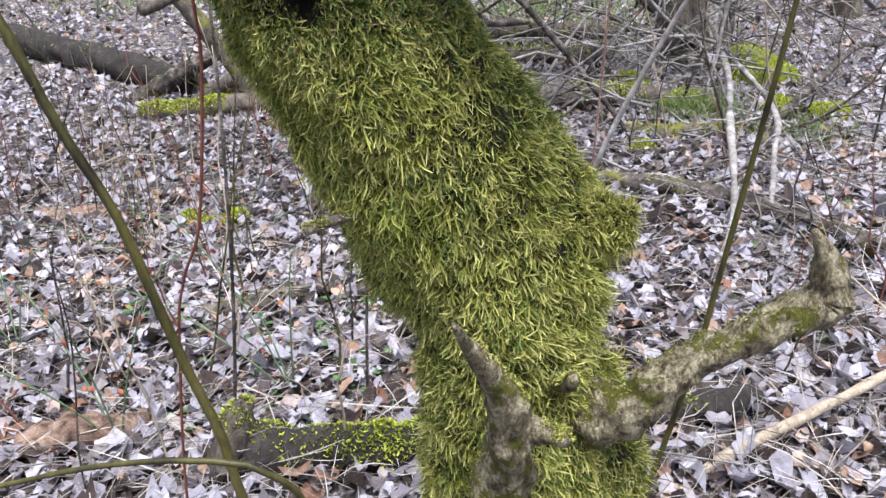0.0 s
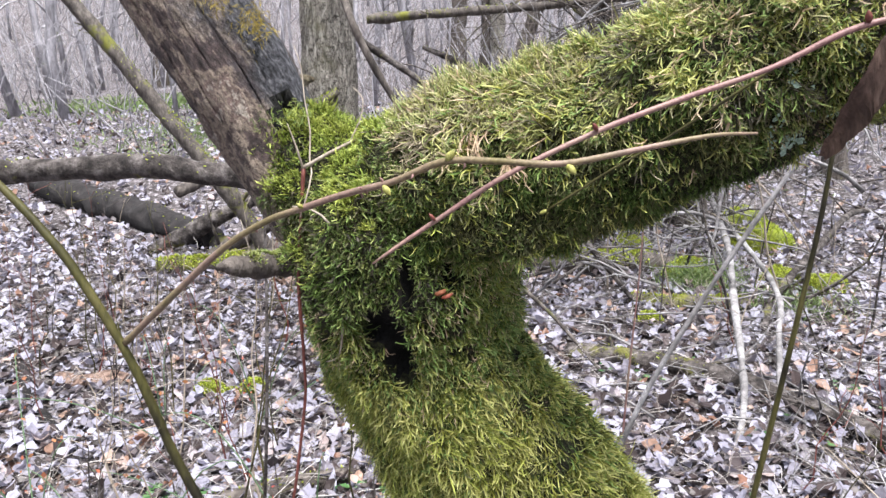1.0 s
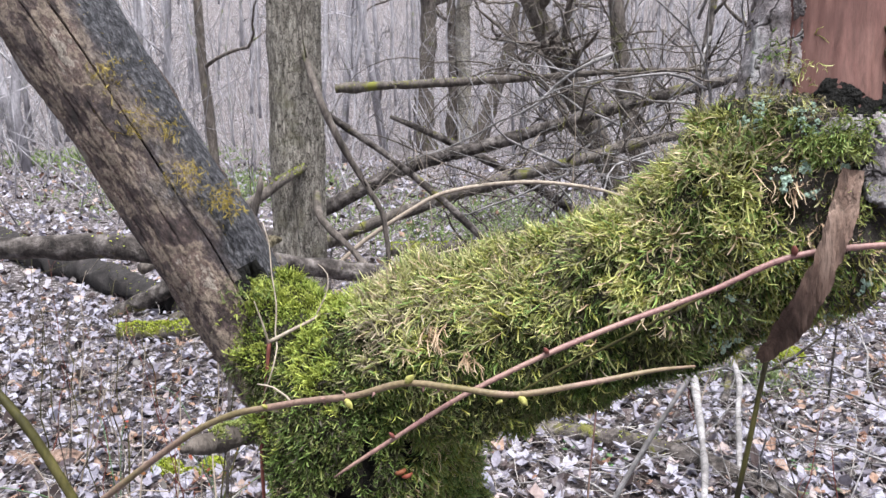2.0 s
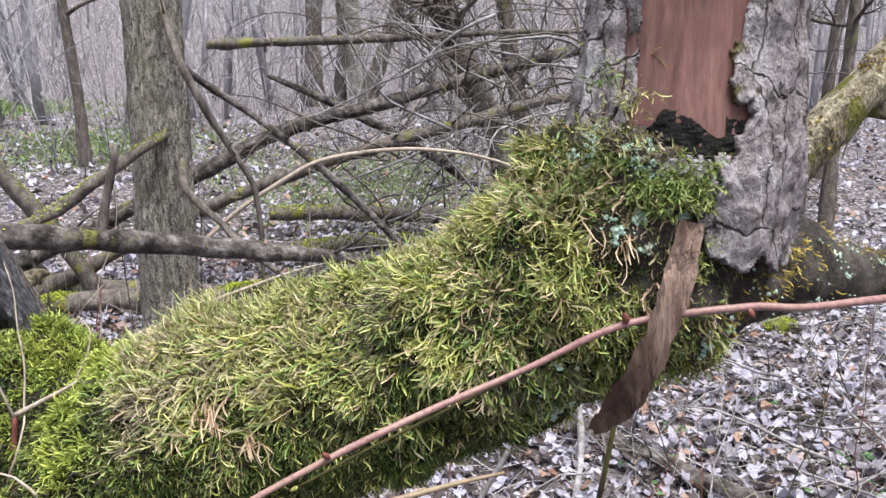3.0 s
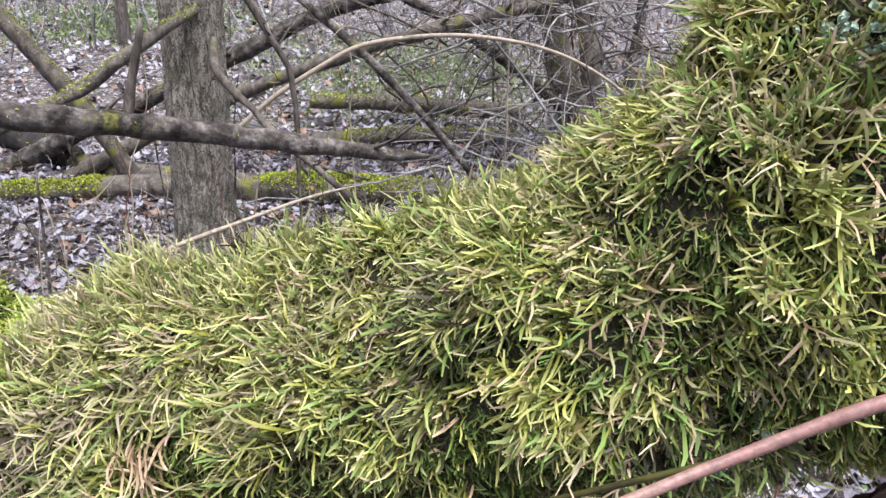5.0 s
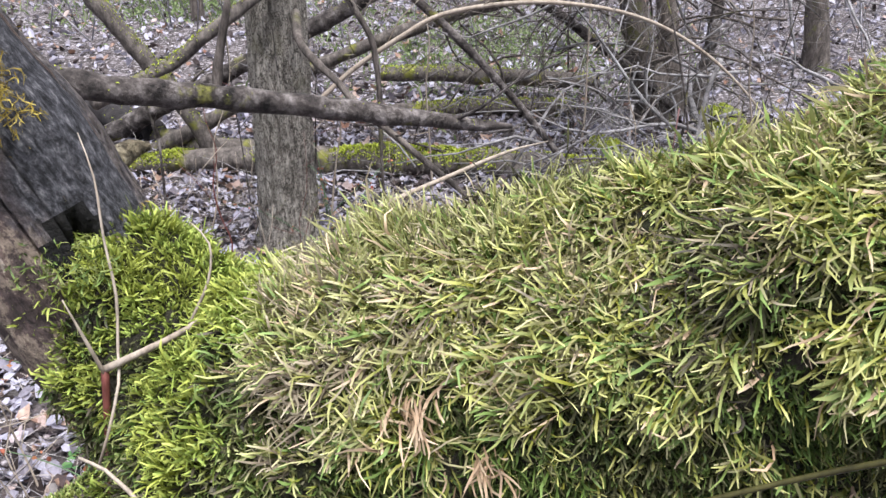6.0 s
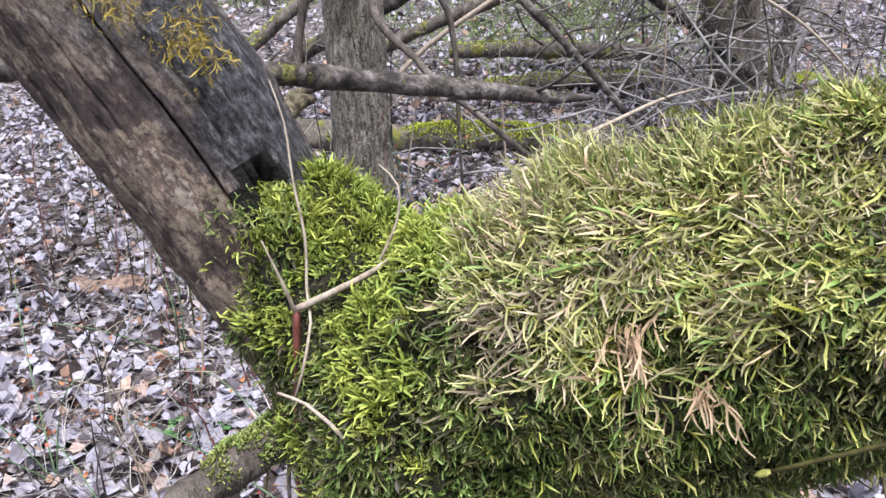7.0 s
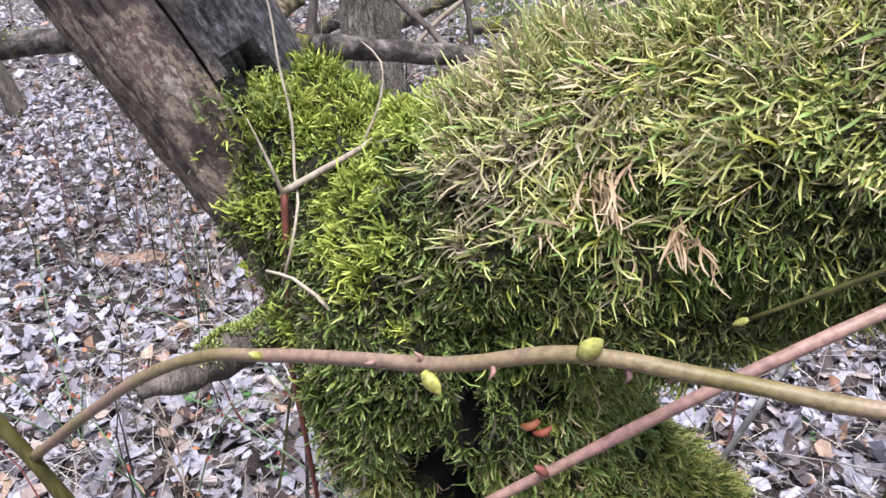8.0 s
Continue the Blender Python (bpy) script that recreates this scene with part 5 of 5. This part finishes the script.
bare_tree("dark_tree", (2.02, 7.5), (-.42, -.05), 6, .15, BARK_DARK, "dark leaning tree with a mossy foot", 12, 250)
bare_tree("dark_tree", (2.15, 7.6), (-.16, .06), 7, .11, BARK_DARK, "dark stem growing from the same foot", 10)
bare_tree("dark_tree", (2.3, 7.5), (.12, .1), 6, .06, DEAD_GREY, "thin grey stem beside the dark tree", 6)
bare_tree("dark_tree", (4.45, 9.7), (-.13, 0), 9, .12, BARK_DARK, "dark tree with green mossy foot", 10, 250)
bare_tree("thin_tree", (5.4, 7.75), (.02, .02), 7, .075, BARK_DARK, "thin dark tree mossy on one side", 9, 300)
bare_tree("thin_tree", (5.2, 7.9), (-.06, .03), 7, .055, BARK_DARK, "slim dark tree standing close to another", 9, 100)
bare_tree("thin_tree", (7.4, 10.9), (.03, .02), 8, .10, BARK_DARK, "dark tree with mossy stem", 9, 200)
bare_tree("dark_tree", (-11.5, 27), (-.12, 0), 13, .27, BARK_DARK, "dark tree at the edge of the clearing", 10)
bare_tree("dark_tree", (-.74, 21.6), (.01, 0), 13, .27, BARK_DARK, "dark tree with green mossy foot", 12, 250)
bare_tree("dark_tree", (.0, 23.5), (.02, 0), 13, .17, BARK_DARK, "dark straight tree with mossy foot", 12, 150)
bare_tree("grey_beech", (.5, 23.3), (.0, 0), 14, .24, BARK_GREY, "stout grey tree far off in the wood", 12, 100)
bare_tree("grey_beech", (.6, 20.5), (.33, 0), 11, .22, BARK_DARK, "leaning dark tree far off", 10)
bare_tree("dark_tree", (-3.9, 12.5), (-.03, 0), 9, .09, BARK_DARK, "slim dark tree far off", 9)
bare_tree("thin_tree", (-4.6, 6.6), (-.22, 0), 6, .07, DEAD_MOSSY, "leaning mossy thin tree", 8, 150)

# brushwood
brush = Soup()
for k in range(60):
    a = rng.random()
    x, y = rng.normal(.9, .75), rng.normal(5.2, .55)
    z = float(ground_z(x, y)) + abs(rng.normal(0, .28))
    one = Soup()
    spray(one if k < 50 else brush, (x, y, z), (rng.normal() * 1.3, rng.normal() * .5, rng.normal(.1, .3)), rng.uniform(.6, 1.5), rng.uniform(.005, .014), 1, 5, .02)
    if k < 50:
        t = thing("dead_branch", (x, y, z), "grey dead branch with twigs lying in the brushwood", "branch", "dead branches in the brushwood")
        under("wood", one, TWIG_GREY if k % 3 else DEAD_GREY, t)
for k in range(55):
    x, y = rng.normal(1.75, .55), rng.normal(6.4, .6)
    spray(brush, (x, y, rng.uniform(.3, 2.4)), (rng.normal(-.5, 1.0), rng.normal(-.4, .5), rng.normal(.1, .7)), rng.uniform(.8, 1.9), rng.uniform(.006, .018), 2, 4, .03)
tagged(part("brush_pile", brush.mesh("brush_pile", TWIG_GREY)), "tangled heap of grey dead branches and twigs", "brushwood", kind="stuff")
tangle = Soup()
for k in range(95):
    x, y = rng.normal(1.55, .6), rng.normal(6.6, .6)
    spray(tangle, (x, y, rng.uniform(.4, 2.6)), (rng.normal(-.5, 1.0), rng.normal(-.2, .4), rng.normal(.5, .7)), rng.uniform(1.2, 2.6), rng.uniform(.005, .012), 2, 4, .09)
tagged(part("twig_tangle", tangle.mesh("twig_tangle", BARK_DARK)), "tangle of thin dark arching twigs", "twigs", kind="stuff")
brush = Soup()
for k in range(105):
    x, y = rng.uniform(.7, 3.6), rng.uniform(2.3, 5.2)
    z = float(ground_z(x, y)) + abs(rng.normal(0, .10)) + .01
    spray(brush, (x, y, z), (rng.normal(), rng.normal(), rng.normal(.12, .2)), rng.uniform(.4, 1.2), rng.uniform(.003, .009), 1, 4, .05)
for k in range(120):
    x, y = rng.uniform(-1.3, 2.0), rng.uniform(1.35, 3.0)
    z = float(ground_z(x, y)) + rng.uniform(.02, .09)
    spray(brush, (x, y, z), (rng.normal(), rng.normal(), rng.normal(.12, .2)), rng.uniform(.25, .7), rng.uniform(.0015, .0032), 1, 4, .04)
for k in range(60):
    x, y = rng.uniform(-4, .6), rng.uniform(2.0, 6.0)
    z = float(ground_z(x, y)) + .01
    spray(brush, (x, y, z), (rng.normal(), rng.normal(), rng.normal(.05, .12)), rng.uniform(.3, .8), rng.uniform(.002, .006), 1, 4, .05)
tagged(part("twig_litter", brush.mesh("twig_litter", TWIG_GREY)), "grey fallen twigs scattered over the leaves", "twigs", kind="stuff")


# ---- saplings and canes ----
def sapling(x, y, dx, dy, h, r, mat, label, twigs=3):
    z = float(ground_z(x, y))
    t = thing("sapling", (x, y, z), label, "sapling", "thin stems round the tree")
    s = Soup()
    rows = [(x + dx * k / 6 + rng.normal() * .012, y + dy * k / 6 + rng.normal() * .012, z - .02 + h * k / 6, r * (1 - .75 * k / 6)) for k in range(7)]
    q = s.tube(rows, 7, .05, .08, .05)
    for k in range(twigs):
        i = rng.integers(len(q) // 4, len(q) - 1)
        spray(s, q[i, :3], (rng.normal(), rng.normal(), .8), h * rng.uniform(.12, .3), q[i, 3] * .5, 0, 4)
    under("stem", s, mat, t)
    return t


for k in range(84):
    x, y = rng.uniform(-2.6, -.2), rng.uniform(1.5, 4.6)
    if abs(x + .4 * y * .25) < .12:
        continue
    sapling(x, y, rng.normal(0, .10), rng.normal(0, .08), rng.uniform(.4, 1.1), rng.uniform(.002, .005), (TWIG_RED, DEAD_GREY, CANE, TWIG_PALE)[k % 4], ("thin red-brown sapling", "thin grey sapling", "thin olive cane", "pale dry stalk")[k % 4] + " rising from the leaves")
for k in range(22):
    x, y = rng.uniform(.75, 3.0), rng.uniform(1.9, 4.6)
    sapling(x, y, rng.normal(0, .14), rng.normal(0, .08), rng.uniform(.4, 1.1), rng.uniform(.0025, .005), (CANE, DEAD_GREY, TWIG_PALE, TWIG_RED)[k % 4], ("thin olive cane", "thin grey sapling", "pale dry stalk", "thin red-brown sapling")[k % 4] + " among the dead twigs")
cane("sapling", [(.39, 1.4, -.03, .0065), (.447, 1.4, .2, .0063), (.503, 1.4, .45, .006), (.527, 1.4, .60, .0058), (.556, 1.4, .79, .0056), (.580, 1.4, .95, .0054), (.608, 1.4, 1.15, .005), (.627, 1.4, 1.32, .0045), (.66, 1.4, 1.8, .003), (.68, 1.4, 2.2, .0015)], CANE, "olive-brown sapling leaning over the leaves", "sapling", 10, .03)
cane("sapling", [(.02, 1.32, -.03, .0055), (.10, 1.3, .35, .0052), (.20, 1.3, .69, .005), (.265, 1.3, .865, .0048), (.316, 1.3, .985, .0046), (.412, 1.3, 1.165, .0043), (.512, 1.3, 1.332, .0038), (.62, 1.3, 1.52, .0028), (.72, 1.3, 1.7, .0012)], TWIG_GREY, "grey-brown sapling leaning behind the trunk", "sapling", 10, .03)
cane("sapling", [(.235, 1.4, -.03, .0025), (.265, 1.4, .5, .0022), (.287, 1.4, .91, .002), (.297, 1.4, 1.062, .0018), (.305, 1.4, 1.2, .0015), (.312, 1.4, 1.45, .0008)], TWIG_PINK, "thin pale pinkish stalk behind the trunk", "sapling", 8, .03)
cane("sapling", [(-.64, 1.8, -.03, .005), (-.60, 1.8, .225, .0048), (-.558, 1.8, .58, .0044), (-.526, 1.8, .975, .0038), (-.51, 1.8, 1.3, .002)], DEAD_GREY, "straight thin grey sapling in the leaves", "sapling", 8, .03)
cane("sapling", [(-.272, 1.9, -.03, .0045), (-.252, 1.9, .25, .0042), (-.233, 1.9, .495, .0038), (-.225, 1.9, .85, .002)], DEAD_GREY, "short thin grey sapling in the leaves", "sapling", 8, .03)
cane("bent_cane", [(-.03, .62, -.03, .0036), (-.025, .58, .5, .0034), (-.045, .53, .83, .003), (-.058, .505, .905, .0028), (-.078, .50, .922, .0026), (-.134, .50, .926, .0024), (-.198, .50, .919, .0022), (-.266, .50, .903, .002), (-.43, .49, .87, .0014), (-.58, .47, .82, .0006)], CANE, "thin brown cane bent over sideways", "cane", 8, .02)
log("pale_branch", [(1.0, 2.8, .02, .012), (1.12, 3.1, .16, .016), (1.38, 4.1, .30, .019), (1.62, 4.95, .33, .021), (1.95, 6.4, .36, .022), (2.16, 7.5, .42, .02)], TWIG_GREY, "pale bare branch lying against the dark tree", "branch", sides=12, step=.06, twigs=5, twig_len=.5)
log("pale_branch", [(1.28, 3.1, .02, .010), (1.45, 3.6, .2, .014), (1.66, 4.3, .30, .017), (1.98, 6.5, .34, .019), (2.25, 7.5, .45, .017)], TWIG_GREY, "grey lichened branch lying against the dark tree", "branch", sides=12, step=.06, twigs=5, twig_len=.5)
log("dead_branch", [(1.6, 4.2, .03, .02), (1.83, 4.65, .10, .026), (2.45, 5.5, .22, .028), (3.1, 6.47, .25, .026), (3.7, 7.4, .1, .02), (3.9, 7.8, .0, .012)], DEAD_GREY, "grey dead branch across the twigs", "branch", sides=12, step=.06, twigs=6, twig_len=.6)
log("leaning_pole", [(2.25, 7.5, -.03, .05), (1.95, 7.3, .25, .046), (1.5, 7.1, .6, .043), (1.0, 6.9, .95, .04), (.5, 6.8, 1.25, .036), (-.1, 6.7, 1.55, .03), (-.5, 6.65, 1.72, .015)], DEAD_GREY, "long dead pole leaning over the brushwood", "log", 120, .016, .008, 14, .06, twigs=3)
for k in range(16):
    x, y = rng.uniform(-1.6, 2.4), rng.uniform(4.0, 6.4)
    sapling(x, y, rng.normal(0, .25), rng.normal(0, .1), rng.uniform(.8, 2.0), rng.uniform(.004, .009), (DEAD_GREY, TWIG_PALE)[k % 2], ("thin grey sapling", "pale bare sapling")[k % 2] + " in the dead wood", 4)

# brambles with red young leaves
for bx, by in ((-1.35, 2.9), (-1.0, 3.1), (-.55, 4.1), (-.95, 1.75), (-1.5, 2.2), (-.75, 4.9), (-.5, 1.95)):
    t = thing("bramble", (bx, by, float(ground_z(bx, by))), "green bramble stems with small reddish new leaves", "bramble")
    s, lv = Soup(), Soup()
    for k in range(4):
        q0 = np.array([bx, by, float(ground_z(bx, by))])
        d = np.array([rng.normal(0, .3), rng.normal(0, .2), 0])
        h = rng.uniform(.35, .8)
        rows = [(*(q0 + d * u * 1.6 + np.array([0, 0, h * (1.7 * u - u * u)])), .003 * (1 - .6 * u)) for u in np.linspace(0, 1, 7)]
        q = s.tube(rows, 6, .04)
        for i in range(4, len(q), 3):
            for m in range(3):
                o = q[i, :3] + rng.normal(size=3) * .012
                w = unit(rng.normal(size=3) + np.array([0, 0, .6])) * rng.uniform(.010, .024)
                b = unit(np.cross(w, rng.normal(size=3))) * np.linalg.norm(w) * .35
                lv.add([o, o + w * .5 + b, o + w, o + w * .5 - b], [[0, 1, 2, 3]])
    under("cane_tangle", s, GREEN_TWIG, t, "", "stuff")
    under("young_leaves", lv, RED_LEAF, t, "reddish new leaves", "stuff")

# moss cushions on the ground
for cx, cy, r in ((-1.36, 3.46, .085), (-1.16, 3.50, .07), (-1.25, 3.42, .05), (1.45, 5.3, .18), (2.3, 5.0, .14), (1.0, 4.4, .08), (3.1, 4.8, .12), (2.35, 6.35, .26), (2.5, 7.3, .22), (2.06, 5.2, .13), (1.25, 6.25, .16), (1.55, 5.55, .12)):
    t = thing("moss_cushion", (cx, cy, float(ground_z(cx, cy))), "rounded cushion of bright green moss on the leaves", "moss")
    s = Soup()
    s.tube([(cx - r, cy, t.location.z - .01, r * .2), (cx - r * .5, cy, t.location.z + r * .15, r * .55), (cx, cy + r * .1, t.location.z + r * .2, r * .65), (cx + r * .6, cy, t.location.z + r * .12, r * .5), (cx + r, cy, t.location.z, r * .2)], 16, .015, .2, .06)
    body = under("mound", s, MOSS_FAR, t)
    p, n = sample(body.data, int(1500 * (r / .1) ** 1.2), lambda p, n: (n[:, 2] > -.2) * 1.0)
    v, f, uv = strands(p, unit(n + rng.normal(size=n.shape) * .4), unit(n + rng.normal(size=n.shape) * .6), np.full(len(p), .016), np.full(len(p), .006), 3)
    part("moss_nap", fast_mesh("moss_nap", v, f, uv, MOSS_FAR), t, "", "stuff")


# ---- what covers the ground ----
def blades(n, cx, cy, sx, sy, h, w, mat, name, label):
    x, y = rng.normal(cx, sx, n), rng.normal(cy, sy, n)
    root = np.stack([x, y, ground_z(x, y)], -1)
    v, f, uv = strands(root, unit(np.array([0, 0, 1.0]) + rng.normal(size=(n, 3)) * .35), unit(np.array([0, 0, .3]) + rng.normal(size=(n, 3)) * .6), h * rng.uniform(.5, 1.3, n), np.full(n, w), 4, .3, .2, 0)
    tagged(part(name, fast_mesh(name, v, f, uv, mat)), label, "grass", kind="stuff")


blades(700, 1.50, 5.12, .13, .10, .20, .006, GRASS, "grass_clump", "bright green grass clump among dead twigs")
blades(400, 1.98, 4.62, .14, .12, .13, .006, GRASS, "grass_clump", "small green grass tuft near brushwood")
blades(3000, -4.4, 14.6, 1.3, 1.3, .12, .022, GRASS, "grass_patch", "thin fresh grass on the clearing")
blades(3400, .6, 10.9, 1.2, 1.4, .12, .018, GRASS, "grass_patch", "thin fresh grass behind fallen trunks")
blades(1500, -9.0, 20, 1.6, 1.5, .18, .035, GRASS, "grass_patch", "thin fresh grass at the clearing edge")


def leaf_shapes():
    """Four leaf outlines: half widths along the midrib."""
    out = []
    for half in ((.22, .34, .20), (.30, .20, .32), (.16, .24, .14), (.32, .26, .36)):
        s = np.array([.18, .5, .8])
        hw = np.array(half)
        v = np.vstack([[0, 0, 0], np.stack([s, 0 * s, 0 * s], -1), [1, 0, 0], np.stack([s, hw, 0 * s], -1), np.stack([s, -hw, 0 * s], -1)])
        f = np.array([[0, 1, 5, 0], [1, 2, 6, 5], [2, 3, 7, 6], [3, 4, 7, 3], [0, 8, 1, 0], [1, 8, 9, 2], [2, 9, 10, 3], [3, 10, 4, 3]])
        out.append((v, f))
    return out


SHAPES = leaf_shapes()


def scatter(name, x, y, size, label, tilt=.45, lift=.02):
    s = Soup()
    pick = rng.integers(0, 4, len(x))
    for k in range(4):
        sel = np.flatnonzero(pick == k)
        n = len(sel)
        v0, f0 = SHAPES[k]
        vv = np.broadcast_to(v0, (n, *v0.shape)).copy()
        fold, curl_ = rng.normal(.25, .55, n)[:, None], rng.normal(.2, 1.1, n)[:, None]
        vv[..., 2] += np.abs(vv[..., 1]) * fold + (vv[..., 0] - .5) ** 2 * curl_ + .05 * np.sin(vv[..., 0] * 9 + rng.uniform(0, 6, n)[:, None]) * np.sign(vv[..., 1])
        vv[..., 0] -= .5
        vv *= size[sel][:, None, None]
        az, tx, ty = rng.uniform(0, 6.283, n), rng.normal(0, tilt, n), rng.normal(0, tilt, n)
        ca, sa_ = np.cos(az), np.sin(az)
        X = vv[..., 0] * ca[:, None] - vv[..., 1] * sa_[:, None]
        Y = vv[..., 0] * sa_[:, None] + vv[..., 1] * ca[:, None]
        Z = vv[..., 2] + X * tx[:, None] + Y * ty[:, None]
        px, py = x[sel], y[sel]
        Z = Z + ground_z(px, py)[:, None] + rng.uniform(.0, lift, n)[:, None] + .006
        vv = np.stack([X + px[:, None], Y + py[:, None], Z], -1)
        m = len(v0)
        s.add(vv.reshape(-1, 3), (f0[None] + (np.arange(n) * m)[:, None, None]).reshape(-1, 4))
    tagged(part(name, s.mesh(name, LITTER, False)), label, "leaves", kind="stuff")


n = 30000
ly = 1.0 + 6.2 * rng.random(n) ** 1.1
lx = (rng.random(n) - .5) * (1.8 + 1.45 * ly) + .06 * ly
scatter("leaf_litter", lx, ly, np.where(rng.random(n) < .35, rng.uniform(.018, .045, n), rng.uniform(.045, .095, n)), "pale grey-brown dead leaves covering the ground", .34, .04)
n = 10000
ly = 7.0 + 12 * rng.random(n)
lx = (rng.random(n) - .5) * (2 + 1.5 * ly) + .05 * ly
scatter("leaf_litter", lx, ly, rng.uniform(.06, .13, n), "pale dead leaves farther off in the wood", .4, .04)
n = 3500
lx, ly = rng.uniform(-3, 3, n), rng.uniform(-3, 1.2, n)
scatter("leaf_litter", lx, ly, rng.uniform(.05, .10, n), "pale dead leaves near the trunk's foot", .4, .03)

# single leaves near the tree's foot
LEAF_MESHES = []
for k in range(8):
    v0, f0 = SHAPES[k % 4]
    vv = v0.copy()
    vv[:, 2] += np.abs(vv[:, 1]) * rng.normal(.3, .4) + (vv[:, 0] - .5) ** 2 * rng.normal(.3, .8)
    vv[:, 0] -= .5
    LEAF_MESHES.append(fast_mesh("leaf", vv, f0, vv[:, :2], LEAF_ONE, False))
for k in range(280):
    x, y = rng.uniform(-1.2, 1.2), rng.uniform(1.35, 2.9)
    lf = new("leaf", LEAF_MESHES[k % 8])
    lf.parent = ground
    lf.location = (x, y, float(ground_z(x, y)) + rng.uniform(.03, .05))
    lf.rotation_euler = (rng.normal(0, .3), rng.normal(0, .3), rng.uniform(0, 6.28))
    lf.scale = (rng.uniform(.04, .075),) * 3

n = 8500
sy = 1.3 + 5 * rng.random(n) ** 1.2
sx = (rng.random(n) - .5) * (1.5 + 1.4 * sy) + .1 * sy
root = np.stack([sx, sy, ground_z(sx, sy) + rng.uniform(.02, .075, n)], -1)
flat_way = np.stack([rng.normal(size=n), rng.normal(size=n), rng.normal(.25, .3, n)], -1)
v, f, uv = strands(root, unit(flat_way), unit(flat_way * np.array([1, 1, .1]) + rng.normal(size=(n, 3)) * .4), rng.uniform(.06, .32, n), rng.uniform(.0014, .0034, n), 4, .6, .10, 0)
tagged(part("dry_grass", fast_mesh("dry_grass", v, f, uv, STRAW)), "pale dry grass stalks lying on the leaves", "dry grass", kind="stuff")

# small green herbs
herb = Soup()
for k in range(70):
    cx, cy = (rng.uniform(-1.2, .1), rng.uniform(1.7, 2.6)) if k % 2 else (rng.uniform(.6, 2.4), rng.uniform(2.0, 3.8))
    for m in range(rng.integers(4, 9)):
        a, h = rng.uniform(0, 6.28), rng.uniform(.02, .06)
        o = np.array([cx, cy, float(ground_z(cx, cy)) + .015])
        e = np.array([math.cos(a), math.sin(a), .5]) * h * .7
        w, b = np.array([math.cos(a), math.sin(a), .15]) * h * .7, np.array([-math.sin(a), math.cos(a), 0]) * h * .34
        herb.add([o, o + e, o + e + w * .5 + b, o + e + w, o + e + w * .5 - b], [[1, 2, 3, 4]])
tagged(part("green_herbs", herb.mesh("green_herbs", HERB, False)), "small fresh green herbs between dead leaves", "plants", kind="stuff")

# ---- far woods ----
far = Soup()
for k in range(420):
    y = 16 + 52 * rng.random()
    x = (rng.random() - .5) * (10 + 1.9 * y)
    if k > 350:
        a, d = rng.uniform(0, 6.28), rng.uniform(9, 30)
        x, y = d * math.cos(a), -abs(d * math.sin(a)) - 2
    z = float(ground_z(x, y))
    h, r = rng.uniform(7, 14), rng.uniform(.03, .13)
    lean = rng.normal(0, .08, 2)
    rows = [(x + lean[0] * h * u + rng.normal() * .10, y + lean[1] * h * u, z - .2 + h * u, r * (1 - .75 * u)) for u in np.linspace(0, 1, 6)]
    far.tube(rows, 6)
    for m in range(6):
        u = rng.uniform(.1, .85)
        spray(far, (x + lean[0] * h * u, y + lean[1] * h * u, z + h * u), (rng.normal(), rng.normal(), .9), rng.uniform(1.2, 3.0), r * .3, 1 if 0 < y < 26 else 0, 3, .0, .5)
tagged(part("far_woods", far.mesh("far_woods", FAR_HAZE_BARK)), "bare grey winter wood of many thin trunks, paled as haze", "woods", kind="stuff")
bush = Soup()
for k in range(1600):
    y = 10.5 + 48 * rng.random()
    x = (rng.random() - .5) * (5 + 1.6 * y)
    z = float(ground_z(x, y))
    h = rng.uniform(1.2, 5.5)
    spray(bush, (x, y, z - .05), (rng.normal(0, .3), rng.normal(0, .3), 1), h, .007 + .0005 * y, 1, 3, .0, .55)
tagged(part("understorey", bush.mesh("understorey", FAR_HAZE_BARK)), "thin bare shrubs filling the wood behind, paled as haze", "shrubs", kind="stuff")
